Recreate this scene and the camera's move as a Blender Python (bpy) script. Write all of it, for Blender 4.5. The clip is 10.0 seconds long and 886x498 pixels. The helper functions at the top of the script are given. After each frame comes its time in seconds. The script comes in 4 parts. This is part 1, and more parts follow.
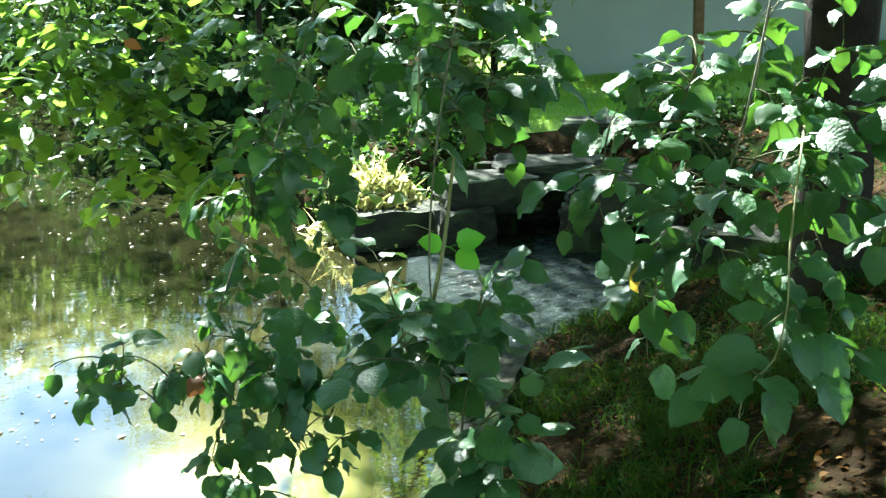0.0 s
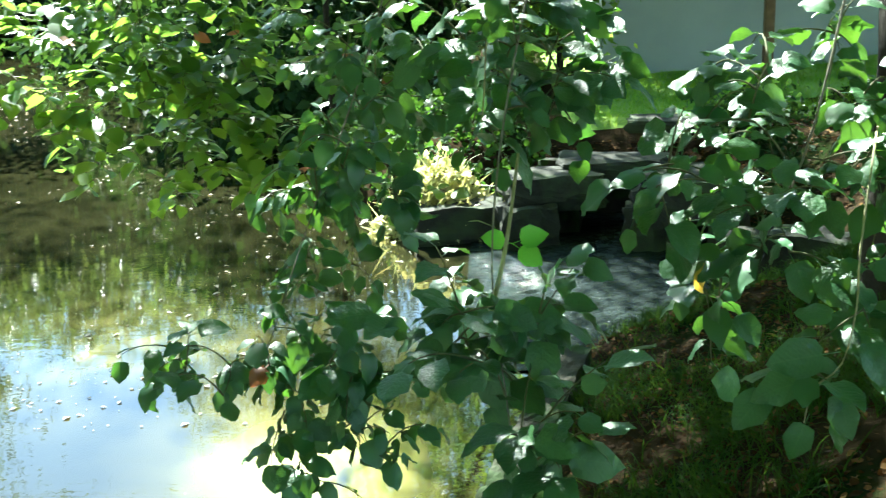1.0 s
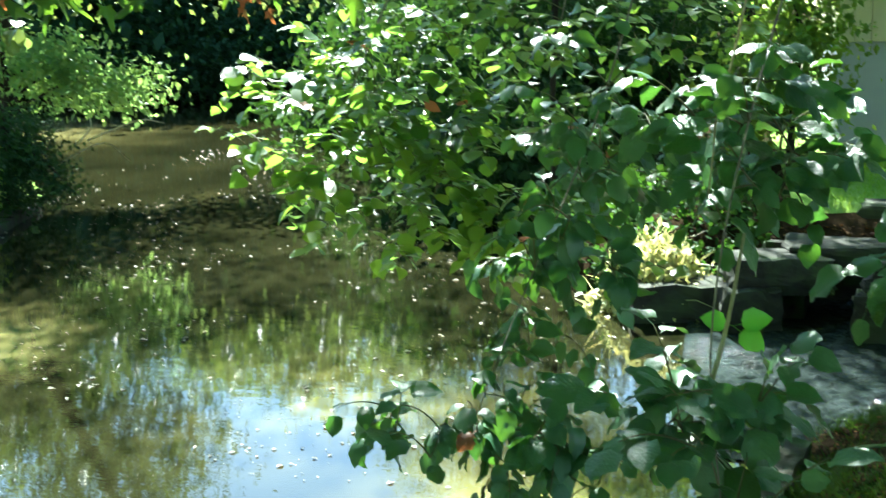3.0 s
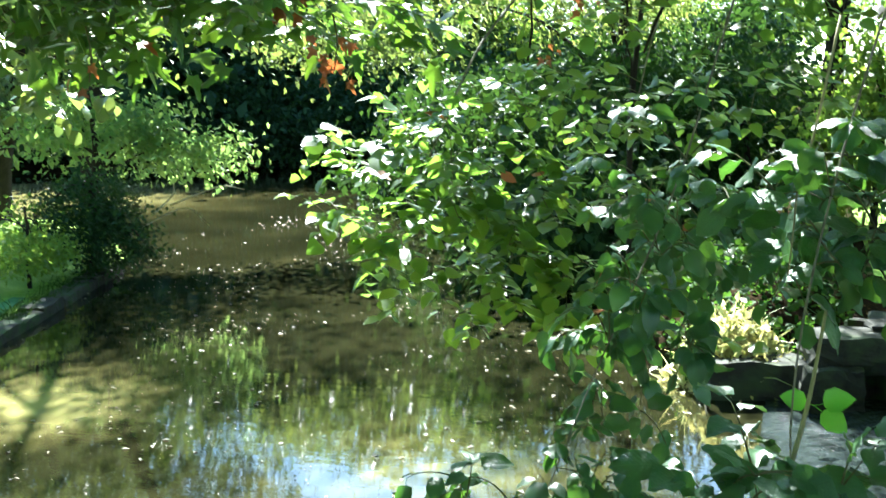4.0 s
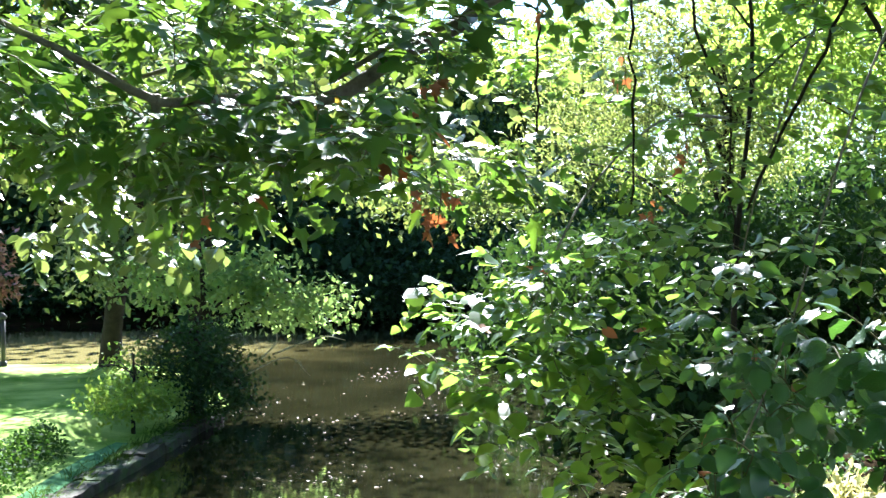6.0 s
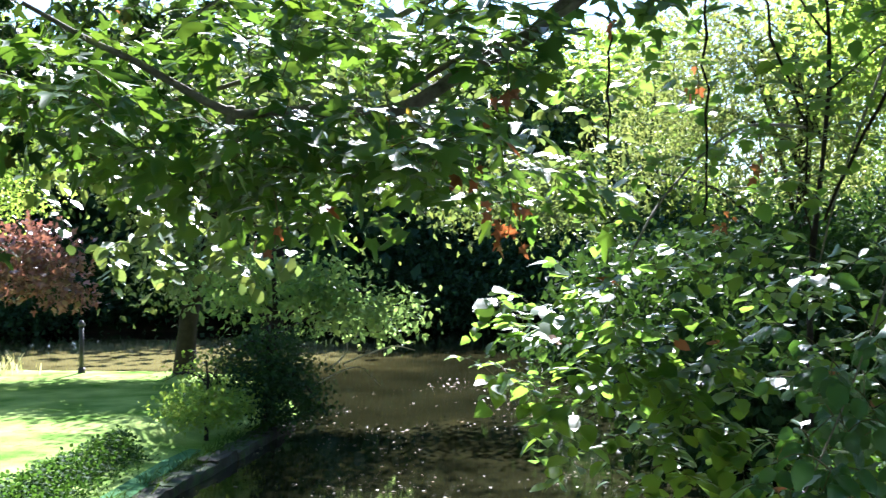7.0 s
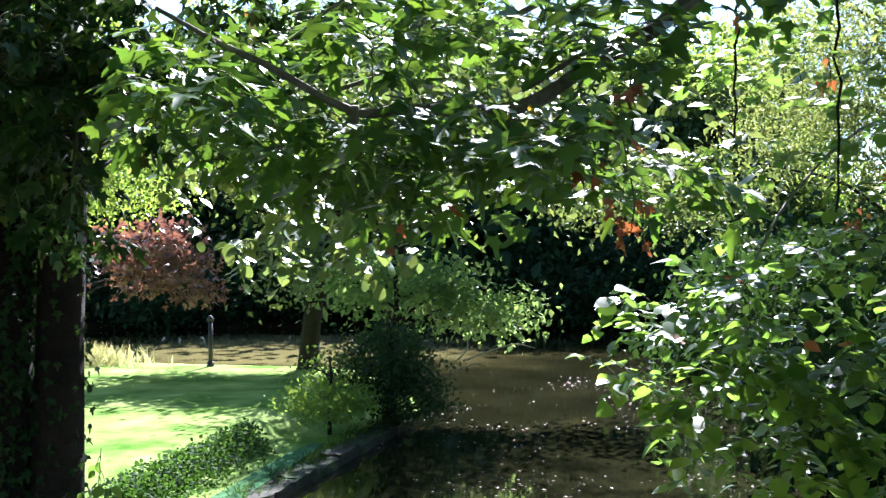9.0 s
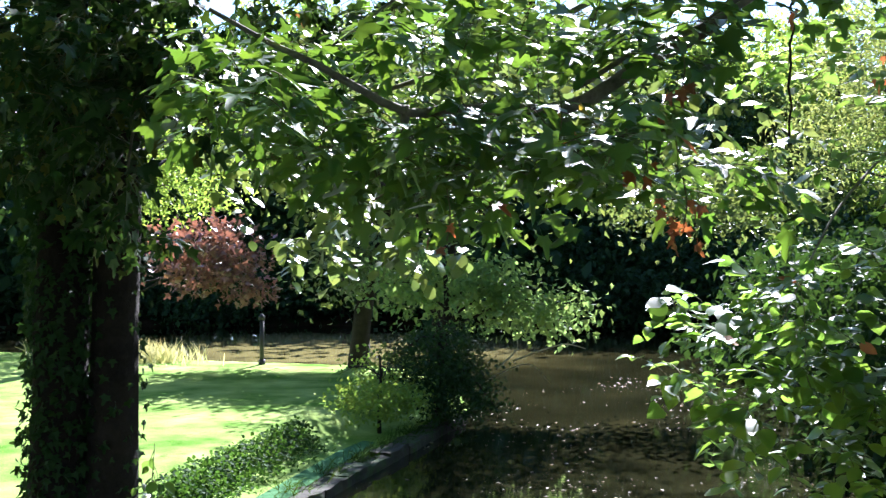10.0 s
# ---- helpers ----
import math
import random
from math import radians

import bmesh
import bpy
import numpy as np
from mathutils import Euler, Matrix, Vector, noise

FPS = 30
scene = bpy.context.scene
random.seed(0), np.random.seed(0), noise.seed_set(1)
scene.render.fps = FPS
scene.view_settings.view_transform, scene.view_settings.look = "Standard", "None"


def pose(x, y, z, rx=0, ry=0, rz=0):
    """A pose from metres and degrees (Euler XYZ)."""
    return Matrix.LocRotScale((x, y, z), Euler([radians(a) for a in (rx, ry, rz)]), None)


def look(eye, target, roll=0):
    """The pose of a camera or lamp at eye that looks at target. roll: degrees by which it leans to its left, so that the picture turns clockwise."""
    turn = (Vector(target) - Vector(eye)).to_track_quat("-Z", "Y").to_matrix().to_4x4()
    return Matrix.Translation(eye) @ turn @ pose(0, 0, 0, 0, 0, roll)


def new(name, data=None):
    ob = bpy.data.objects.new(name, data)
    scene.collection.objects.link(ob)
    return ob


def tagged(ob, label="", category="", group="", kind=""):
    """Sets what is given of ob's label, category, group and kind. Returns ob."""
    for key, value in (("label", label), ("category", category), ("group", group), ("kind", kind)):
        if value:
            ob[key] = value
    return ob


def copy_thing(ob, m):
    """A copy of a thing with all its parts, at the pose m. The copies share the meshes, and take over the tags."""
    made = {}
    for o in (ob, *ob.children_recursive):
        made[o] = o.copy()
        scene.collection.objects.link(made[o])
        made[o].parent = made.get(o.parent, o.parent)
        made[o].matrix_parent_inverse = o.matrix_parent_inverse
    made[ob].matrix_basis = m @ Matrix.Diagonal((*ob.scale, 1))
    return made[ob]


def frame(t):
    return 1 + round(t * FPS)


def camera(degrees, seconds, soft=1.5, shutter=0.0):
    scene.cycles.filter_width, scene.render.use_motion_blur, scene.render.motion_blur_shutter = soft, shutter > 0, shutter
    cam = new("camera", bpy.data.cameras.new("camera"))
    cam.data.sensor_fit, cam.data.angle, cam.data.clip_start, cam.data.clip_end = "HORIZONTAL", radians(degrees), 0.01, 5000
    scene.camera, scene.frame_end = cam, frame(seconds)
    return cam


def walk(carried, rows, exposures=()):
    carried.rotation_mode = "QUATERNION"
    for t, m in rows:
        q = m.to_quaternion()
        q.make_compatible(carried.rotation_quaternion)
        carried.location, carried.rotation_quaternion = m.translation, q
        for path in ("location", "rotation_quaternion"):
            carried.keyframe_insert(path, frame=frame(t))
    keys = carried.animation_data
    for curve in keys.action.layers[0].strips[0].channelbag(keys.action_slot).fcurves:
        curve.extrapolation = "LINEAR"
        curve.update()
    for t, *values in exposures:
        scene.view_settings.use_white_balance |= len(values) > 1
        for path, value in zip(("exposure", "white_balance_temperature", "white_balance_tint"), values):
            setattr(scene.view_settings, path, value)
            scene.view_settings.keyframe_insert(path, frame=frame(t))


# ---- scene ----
cam = camera(43.8, 10.0, soft=1.25, shutter=0.5)
EYE = 2.6
# seconds, yaw, pitch, roll of a panning head that slides a hair to the left
ROWS = [
    (0.0, 0.0, -15.85, -2.51), (0.5, 1.37, -15.88, -2.49), (1.0, 3.35, -15.93, -2.4), (1.5, 5.91, -15.75, -2.21),
    (2.0, 8.89, -14.98, -2.03), (2.5, 11.73, -13.77, -1.83), (3.0, 14.63, -11.86, -1.7), (3.2, 15.64, -11.13, -1.62),
    (4.3, 19.38, -7.05, -1.0), (4.5, 20.08, -6.29, -0.91),
    (5.0, 21.23, -3.5, -0.71), (5.5, 22.11, -1.01, -0.59), (5.7, 22.6, -0.5, -0.56),
    (6.8, 26.28, 0.46, -0.37), (7.0, 27.09, 0.46, -0.34), (7.5, 28.87, 0.43, -0.29),
    (8.0, 30.6, 0.39, -0.27), (8.5, 31.98, 0.36, -0.2), (9.0, 33.34, 0.37, -0.18), (9.5, 34.55, 0.37, -0.06),
    (10.0, 35.93, 0.35, 0.0),
]
walk(cam, [(t, pose(-0.0006 * yaw, 0, EYE, 90 + pitch, 0, yaw) @ pose(0, 0, 0, 0, 0, roll)) for t, yaw, pitch, roll in ROWS],
     [(0.0, 3.48, 6150, -6), (2.5, 3.3, 6050, -12), (5.0, 3.48, 5850, 8), (7.0, 2.75, 5700, 17), (10.0, 2.5, 5650, 21)])

# ---- light ----
SUN_AZ, SUN_EL = -22.0, 40.0
world = bpy.data.worlds.new("sky")
scene.world = world
world.use_nodes = True
wn = world.node_tree.nodes
sky = wn.new("ShaderNodeTexSky")
sky.sky_type, sky.sun_disc = "NISHITA", False
sky.sun_elevation, sky.sun_rotation = radians(SUN_EL), radians(SUN_AZ)
sky.air_density, sky.dust_density, sky.ozone_density = 1.0, 0.1, 2.2
wn["Background"].inputs["Strength"].default_value = 0.062
world.node_tree.links.new(sky.outputs[0], wn["Background"].inputs["Color"])
sun_data = bpy.data.lights.new("sun", "SUN")
sun_data.energy, sun_data.angle, sun_data.color = 5.0, radians(0.55), (1.0, 0.96, 0.9)
sun = new("sun", sun_data)
to_sun = Vector((math.sin(radians(SUN_AZ)) * math.cos(radians(SUN_EL)), math.cos(radians(SUN_AZ)) * math.cos(radians(SUN_EL)), math.sin(radians(SUN_EL))))
sun.matrix_world = look(to_sun * 60, (0, 0, 0))


# ---- materials ----
def material(name):
    mat = bpy.data.materials.new(name)
    mat.use_nodes = True
    nt = mat.node_tree
    return mat, nt, nt.nodes["Principled BSDF"]


def node(nt, kind, **values):
    n = nt.nodes.new(kind)
    for k, v in values.items():
        if k in n.inputs:
            n.inputs[k].default_value = v
    return n


def mathn(nt, op, a, b=0.0):
    n = nt.nodes.new("ShaderNodeMath")
    n.operation = op
    for i, v in enumerate((a, b)):
        if isinstance(v, (int, float)):
            n.inputs[i].default_value = v
        else:
            nt.links.new(v, n.inputs[i])
    return n.outputs[0]


def ramp(nt, fac, stops):
    n = nt.nodes.new("ShaderNodeValToRGB")
    el = n.color_ramp.elements
    while len(el) < len(stops):
        el.new(0.5)
    for e, (p, c) in zip(el, stops):
        e.position, e.color = p, (*c, 1)
    nt.links.new(fac, n.inputs[0])
    return n.outputs[0]


def mixc(nt, fac, a, b, blend="MIX"):
    n = nt.nodes.new("ShaderNodeMix")
    n.data_type, n.blend_type = "RGBA", blend
    for i, v in ((0, fac), (6, a), (7, b)):
        if isinstance(v, (int, float)):
            n.inputs[i].default_value = v
        elif isinstance(v, tuple):
            n.inputs[i].default_value = (*v, 1)
        else:
            nt.links.new(v, n.inputs[i])
    return n.outputs[2]


def coords(nt, which="Object"):
    return nt.nodes.new("ShaderNodeTexCoord").outputs[which]


def noise_tex(nt, scale, detail=3.0, vec=None, rough=0.55):
    n = node(nt, "ShaderNodeTexNoise", Scale=scale, Detail=detail, Roughness=rough)
    if vec is not None:
        nt.links.new(vec, n.inputs["Vector"])
    return n.outputs["Fac"]


def bump(nt, bsdf, height, strength, distance=0.02):
    b = node(nt, "ShaderNodeBump", Strength=strength, Distance=distance)
    nt.links.new(height, b.inputs["Height"])
    nt.links.new(b.outputs[0], bsdf.inputs["Normal"])
    return b


def leaf_material(name, stops, trans, amount=0.4, rough=0.36, veins=False, spec=1.0):
    """Two-sided leaf: a waxy face over a translucent blade; each leaf draws its own hue."""
    mat, nt, p = material(name)
    geo, info = nt.nodes.new("ShaderNodeNewGeometry"), nt.nodes.new("ShaderNodeObjectInfo")
    r = mathn(nt, "FRACT", mathn(nt, "ADD", geo.outputs["Random Per Island"], info.outputs["Random"]))
    col = ramp(nt, r, stops)
    blotch = noise_tex(nt, 9.0, 3.0, coords(nt))
    col = mixc(nt, mathn(nt, "MULTIPLY", blotch, 0.55), col, tuple(0.55 * c for c in stops[0][1]))
    tcol = mixc(nt, r, trans, tuple(c * s for c, s in zip(trans, (1.35, 1.1, 0.9))))
    if veins:
        xyz = nt.nodes.new("ShaderNodeSeparateXYZ")
        nt.links.new(coords(nt), xyz.inputs[0])
        ax = mathn(nt, "ABSOLUTE", xyz.outputs[0])
        side = mathn(nt, "SINE", mathn(nt, "MULTIPLY", mathn(nt, "SUBTRACT", xyz.outputs[1], mathn(nt, "MULTIPLY", ax, 0.75)), 30.0))
        side = mathn(nt, "POWER", mathn(nt, "ABSOLUTE", side), 6.0)
        mid = mathn(nt, "LESS_THAN", ax, 0.014)
        line = mathn(nt, "MAXIMUM", mathn(nt, "MULTIPLY", side, 0.35), mid)
        col = mixc(nt, mathn(nt, "MULTIPLY", line, 0.12), col, (0.13, 0.24, 0.08))
        bump(nt, p, mathn(nt, "ADD", mathn(nt, "MULTIPLY", line, -0.25), blotch), 0.25, 0.02)
    nt.links.new(col, p.inputs["Base Color"])
    p.inputs["Roughness"].default_value = rough
    p.inputs["Specular IOR Level"].default_value = spec
    tr = nt.nodes.new("ShaderNodeBsdfTranslucent")
    nt.links.new(tcol, tr.inputs["Color"])
    mx = nt.nodes.new("ShaderNodeMixShader")
    mx.inputs[0].default_value = amount
    nt.links.new(p.outputs[0], mx.inputs[1])
    nt.links.new(tr.outputs[0], mx.inputs[2])
    nt.links.new(mx.outputs[0], nt.nodes["Material Output"].inputs["Surface"])
    return mat


def rough_material(name, dark, light, scale, rough=0.9, bump_scale=40.0, strength=0.6, distance=0.02, spec=0.3, extra=None):
    """Mottled matt surface: broad stains and a fine grain."""
    mat, nt, p = material(name)
    v = coords(nt)
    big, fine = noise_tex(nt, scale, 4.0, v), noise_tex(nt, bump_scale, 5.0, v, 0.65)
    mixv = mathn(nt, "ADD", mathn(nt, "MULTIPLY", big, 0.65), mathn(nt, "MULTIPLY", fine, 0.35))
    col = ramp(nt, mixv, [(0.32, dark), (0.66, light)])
    info = nt.nodes.new("ShaderNodeObjectInfo")
    col = mixc(nt, mathn(nt, "MULTIPLY", info.outputs["Random"], 0.35), col, tuple(0.5 * c for c in dark))
    if extra:
        patch = ramp(nt, noise_tex(nt, extra[1], 4.0, v), [(0.5, (0, 0, 0)), (0.62, (1, 1, 1))])
        col = mixc(nt, patch, col, extra[0])
    nt.links.new(col, p.inputs["Base Color"])
    p.inputs["Roughness"].default_value = rough
    p.inputs["Specular IOR Level"].default_value = spec
    bump(nt, p, mixv, strength, distance)
    return mat


M_LINDEN = leaf_material("linden_leaf", [(0.0, (0.014, 0.074, 0.027)), (0.6, (0.022, 0.102, 0.034)), (1.0, (0.046, 0.138, 0.04))], (0.14, 0.36, 0.04), 0.16, 0.44, True, 0.7)
# darkened linden copy: backlit shade is put into the leaf colour
M_LINDEN_BACKLIT = leaf_material("backlit_leaf", [(0.0, (0.006, 0.038, 0.009)), (0.6, (0.01, 0.056, 0.012)), (1.0, (0.024, 0.08, 0.016))], (0.42, 0.8, 0.1), 0.23, 0.38, spec=0.34)
# brighter copy: sunshine is put into its base and translucent tones
M_SUNLEAF = leaf_material("sunlit_leaf", [(0.0, (0.01, 0.05, 0.01)), (0.6, (0.018, 0.072, 0.014)), (1.0, (0.06, 0.12, 0.03))], (0.5, 0.72, 0.16), 0.13, 0.45, spec=0.7)
M_TULIP = leaf_material("canopy_leaf", [(0.0, (0.009, 0.068, 0.024)), (0.6, (0.015, 0.095, 0.03)), (1.0, (0.032, 0.135, 0.034))], (0.28, 0.56, 0.05), 0.17, 0.45, spec=0.5)
M_MAPLE = leaf_material("maple_leaf", [(0.0, (0.012, 0.045, 0.016)), (0.85, (0.022, 0.07, 0.02)), (1.0, (0.2, 0.19, 0.03))], (0.1, 0.22, 0.03), 0.1, 0.45, spec=0.22)
M_YOUNG = leaf_material("young_leaf", [(0.0, (0.09, 0.34, 0.04)), (1.0, (0.12, 0.4, 0.05))], (0.24, 0.66, 0.05), 0.4, 0.4)
M_DEAD = leaf_material("withered_leaf", [(0.0, (0.13, 0.04, 0.018)), (1.0, (0.3, 0.11, 0.04))], (0.5, 0.17, 0.05), 0.3, 0.6)
M_YELLOW = leaf_material("yellowed_leaf", [(0.0, (0.42, 0.3, 0.04)), (1.0, (0.5, 0.36, 0.06))], (0.6, 0.45, 0.06), 0.4, 0.5)
M_RED = leaf_material("copper_leaf", [(0.0, (0.055, 0.022, 0.022)), (0.55, (0.12, 0.055, 0.048)), (0.85, (0.28, 0.16, 0.13)), (1.0, (0.12, 0.12, 0.03))], (0.34, 0.15, 0.1), 0.24, 0.4)
M_WOODS = leaf_material("woodland_leaf", [(0.0, (0.03, 0.075, 0.02)), (0.7, (0.055, 0.11, 0.03)), (1.0, (0.1, 0.15, 0.04))], (0.34, 0.54, 0.08), 0.45, 0.5, spec=0.3)
# woodland leaf darkened: shade under the trees is put into its colour
M_SHADE = leaf_material("shaded_shrub_leaf", [(0.0, (0.018, 0.05, 0.015)), (0.8, (0.034, 0.085, 0.022)), (1.0, (0.07, 0.13, 0.035))], (0.22, 0.38, 0.05), 0.14, 0.5, spec=0.25)
M_PALE = leaf_material("pale_leaf", [(0.0, (0.018, 0.06, 0.018)), (1.0, (0.06, 0.13, 0.04))], (0.3, 0.5, 0.14), 0.46, 0.5, spec=0.25)
M_WILLOW = leaf_material("willow_leaf", [(0.0, (0.02, 0.06, 0.014)), (0.6, (0.06, 0.11, 0.03)), (1.0, (0.16, 0.22, 0.08))], (0.46, 0.6, 0.16), 0.24, 0.5, spec=0.2)
M_IVY = leaf_material("ivy_leaf", [(0.0, (0.012, 0.035, 0.014)), (1.0, (0.03, 0.07, 0.025))], (0.08, 0.18, 0.03), 0.15, 0.6, spec=0.15)
M_IVYLIGHT = leaf_material("ground_cover_leaf", [(0.0, (0.018, 0.05, 0.014)), (1.0, (0.035, 0.085, 0.022))], (0.1, 0.24, 0.03), 0.25, 0.7, spec=0.08)
# dark and pale ends stand for shade and sun on the blades
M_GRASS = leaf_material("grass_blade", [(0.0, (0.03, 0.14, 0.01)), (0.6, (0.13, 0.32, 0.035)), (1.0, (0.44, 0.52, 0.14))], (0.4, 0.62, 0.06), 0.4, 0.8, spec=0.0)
# darker copy of the grass: shade on bank and wall is in its colour
M_GRASS_SHADED = leaf_material("shaded_grass_blade", [(0.0, (0.012, 0.036, 0.01)), (1.0, (0.026, 0.064, 0.016))], (0.1, 0.2, 0.02), 0.25, 0.7, spec=0.04)
M_REED = leaf_material("reed_blade", [(0.0, (0.38, 0.42, 0.17)), (1.0, (0.58, 0.58, 0.32))], (0.6, 0.62, 0.26), 0.4, 0.5)
M_LITTER = leaf_material("fallen_leaf", [(0.0, (0.014, 0.008, 0.004)), (0.6, (0.05, 0.025, 0.01)), (0.9, (0.13, 0.065, 0.022)), (1.0, (0.26, 0.15, 0.06))], (0.15, 0.07, 0.02), 0.15, 0.8, spec=0.06)
M_FLOAT = leaf_material("floating_leaf", [(0.0, (0.07, 0.065, 0.04)), (0.6, (0.22, 0.2, 0.14)), (1.0, (0.5, 0.48, 0.38))], (0.4, 0.36, 0.2), 0.15, 0.6, spec=0.2)
M_BARK = rough_material("bark", (0.009, 0.007, 0.006), (0.036, 0.028, 0.021), 6.0, 0.95, 45.0, 1.0, 0.04)
M_TRUNK = rough_material("trunk_bark", (0.012, 0.009, 0.007), (0.055, 0.043, 0.034), 7.0, 0.95, 45.0, 1.0, 0.03)
M_LIMB = rough_material("limb_bark", (0.09, 0.08, 0.065), (0.28, 0.25, 0.2), 14.0, 0.9, 70.0, 0.7, 0.01)
M_TWIG = rough_material("twig_bark", (0.05, 0.06, 0.025), (0.16, 0.15, 0.07), 20.0, 0.8, 90.0, 0.4, 0.004)
M_STALK = rough_material("dry_stalk", (0.22, 0.2, 0.1), (0.42, 0.38, 0.22), 20.0, 0.8, 90.0, 0.4, 0.004)
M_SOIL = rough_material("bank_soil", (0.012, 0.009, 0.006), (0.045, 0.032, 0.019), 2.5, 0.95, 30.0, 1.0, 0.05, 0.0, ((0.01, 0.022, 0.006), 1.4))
# lawn mottle: deep shade green and sun-bleached tone put into its colour
M_LAWN = rough_material("dappled_mown_lawn", (0.03, 0.13, 0.008), (0.46, 0.56, 0.19), 1.2, 0.9, 60.0, 0.9, 0.03, 0.0)
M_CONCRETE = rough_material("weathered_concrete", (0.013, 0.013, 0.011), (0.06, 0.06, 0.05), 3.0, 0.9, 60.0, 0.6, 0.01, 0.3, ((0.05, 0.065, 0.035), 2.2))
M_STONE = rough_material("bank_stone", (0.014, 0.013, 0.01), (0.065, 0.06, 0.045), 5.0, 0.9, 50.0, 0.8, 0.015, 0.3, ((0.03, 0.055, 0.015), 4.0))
M_RENDERWALL = rough_material("grey_plaster", (0.3, 0.32, 0.34), (0.4, 0.42, 0.44), 1.1, 0.85, 80.0, 0.25, 0.004)
M_CREAM = rough_material("cream_boards", (0.55, 0.5, 0.3), (0.7, 0.64, 0.42), 2.0, 0.7, 50.0, 0.3, 0.004)
M_BROWN = rough_material("brown_timber", (0.09, 0.05, 0.03), (0.2, 0.12, 0.07), 8.0, 0.75, 60.0, 0.5, 0.006)
M_ROOF = rough_material("roof_felt", (0.05, 0.045, 0.04), (0.12, 0.1, 0.09), 3.0, 0.9, 40.0, 0.5, 0.01)
M_IRON = rough_material("black_iron", (0.012, 0.013, 0.014), (0.035, 0.035, 0.035), 9.0, 0.5, 60.0, 0.2, 0.003, 0.5)
M_WEED = rough_material("duckweed", (0.05, 0.13, 0.06), (0.11, 0.22, 0.11), 5.0, 0.9, 140.0, 0.6, 0.006, 0.0)

M_WATER, nt, p = material("pond_water")
v = coords(nt)
# silt hangs in the water; sunlit patches are painted in as paler spots
sunlit_silt = mathn(nt, "MULTIPLY", noise_tex(nt, 0.55, 4.0, v), 0.7)
for spot, reach, load in (((-0.95, 5.2, 0), 1.3, 0.66), ((-2.4, 7.0, 0), 1.9, 0.4), ((-20.5, 23.5, 0), 9.0, 0.95), ((-6.3, 7.6, 0), 1.7, 0.75)):
    away = nt.nodes.new("ShaderNodeVectorMath")
    away.operation = "DISTANCE"
    nt.links.new(v, away.inputs[0])
    away.inputs[1].default_value = spot
    sun_patch = mathn(nt, "MAXIMUM", mathn(nt, "SUBTRACT", 1.0, mathn(nt, "MULTIPLY", away.outputs["Value"], 1 / reach)), 0.0)
    sunlit_silt = mathn(nt, "ADD", sunlit_silt, mathn(nt, "MULTIPLY", sun_patch, load))
nt.links.new(ramp(nt, sunlit_silt, [(0.25, (0.01, 0.0105, 0.0045)), (0.45, (0.019, 0.019, 0.008)), (0.62, (0.046, 0.042, 0.016)), (0.95, (0.26, 0.23, 0.09))]), p.inputs["Base Color"])
p.inputs["Roughness"].default_value = 0.01
p.inputs["IOR"].default_value = 1.52
stretch = node(nt, "ShaderNodeMapping", Scale=(1.0, 2.2, 1.0))
nt.links.new(v, stretch.inputs["Vector"])
swell = mathn(nt, "ADD", noise_tex(nt, 3.2, 2.0, stretch.outputs[0]), mathn(nt, "MULTIPLY", noise_tex(nt, 14.0, 2.0, stretch.outputs[0]), 0.25))
p.inputs["Specular IOR Level"].default_value = 1.0
bump(nt, p, swell, 0.045, 0.02)

# the outflow ripples more
M_RIPPLE, nt, p = material("rippled_water")
v = coords(nt)
p.inputs["Base Color"].default_value = (0.02, 0.026, 0.026, 1)
p.inputs["Roughness"].default_value = 0.05
p.inputs["IOR"].default_value = 1.3
p.inputs["Specular IOR Level"].default_value = 0.26
bump(nt, p, mathn(nt, "ADD", noise_tex(nt, 16.0, 3.0, v), mathn(nt, "MULTIPLY", noise_tex(nt, 45.0, 2.0, v), 0.4)), 0.6, 0.05)


# ---- mesh tools ----
def mesh_np(name, V, F, mat):
    """Triangles from arrays."""
    V, F = np.asarray(V, dtype=np.float32), np.asarray(F, dtype=np.int32)
    me = bpy.data.meshes.new(name)
    me.vertices.add(len(V))
    me.vertices.foreach_set("co", V.ravel())
    me.loops.add(F.size)
    me.loops.foreach_set("vertex_index", F.ravel())
    me.polygons.add(len(F))
    me.polygons.foreach_set("loop_start", np.arange(0, F.size, F.shape[1], dtype=np.int32))
    me.polygons.foreach_set("use_smooth", np.ones(len(F), dtype=bool))
    me.materials.append(mat)
    me.update(calc_edges=True)
    me.validate()
    return me


def thing(name, at, label, category, group="", kind=""):
    ob = new(name)
    ob.location = at
    ob.empty_display_size = 0.1
    return tagged(ob, label, category, group, kind)


def part(name, me, parent, label="", kind=""):
    """Links a mesh, given in world places, under a thing."""
    ob = new(name, me)
    ob.parent = parent
    base, up = Vector(parent.location), parent.parent
    while up:
        base += up.location
        up = up.parent
    ob.location = -base
    return tagged(ob, label, kind=kind)


def solid(name, V, F, mat, label="", category="", group="", kind=""):
    return tagged(new(name, mesh_np(name, V, F, mat)), label, category, group, kind)


def from_bm(name, bm, mat, smooth=False):
    me = bpy.data.meshes.new(name)
    bm.to_mesh(me)
    bm.free()
    me.materials.append(mat)
    for f in me.polygons:
        f.use_smooth = smooth
    return me


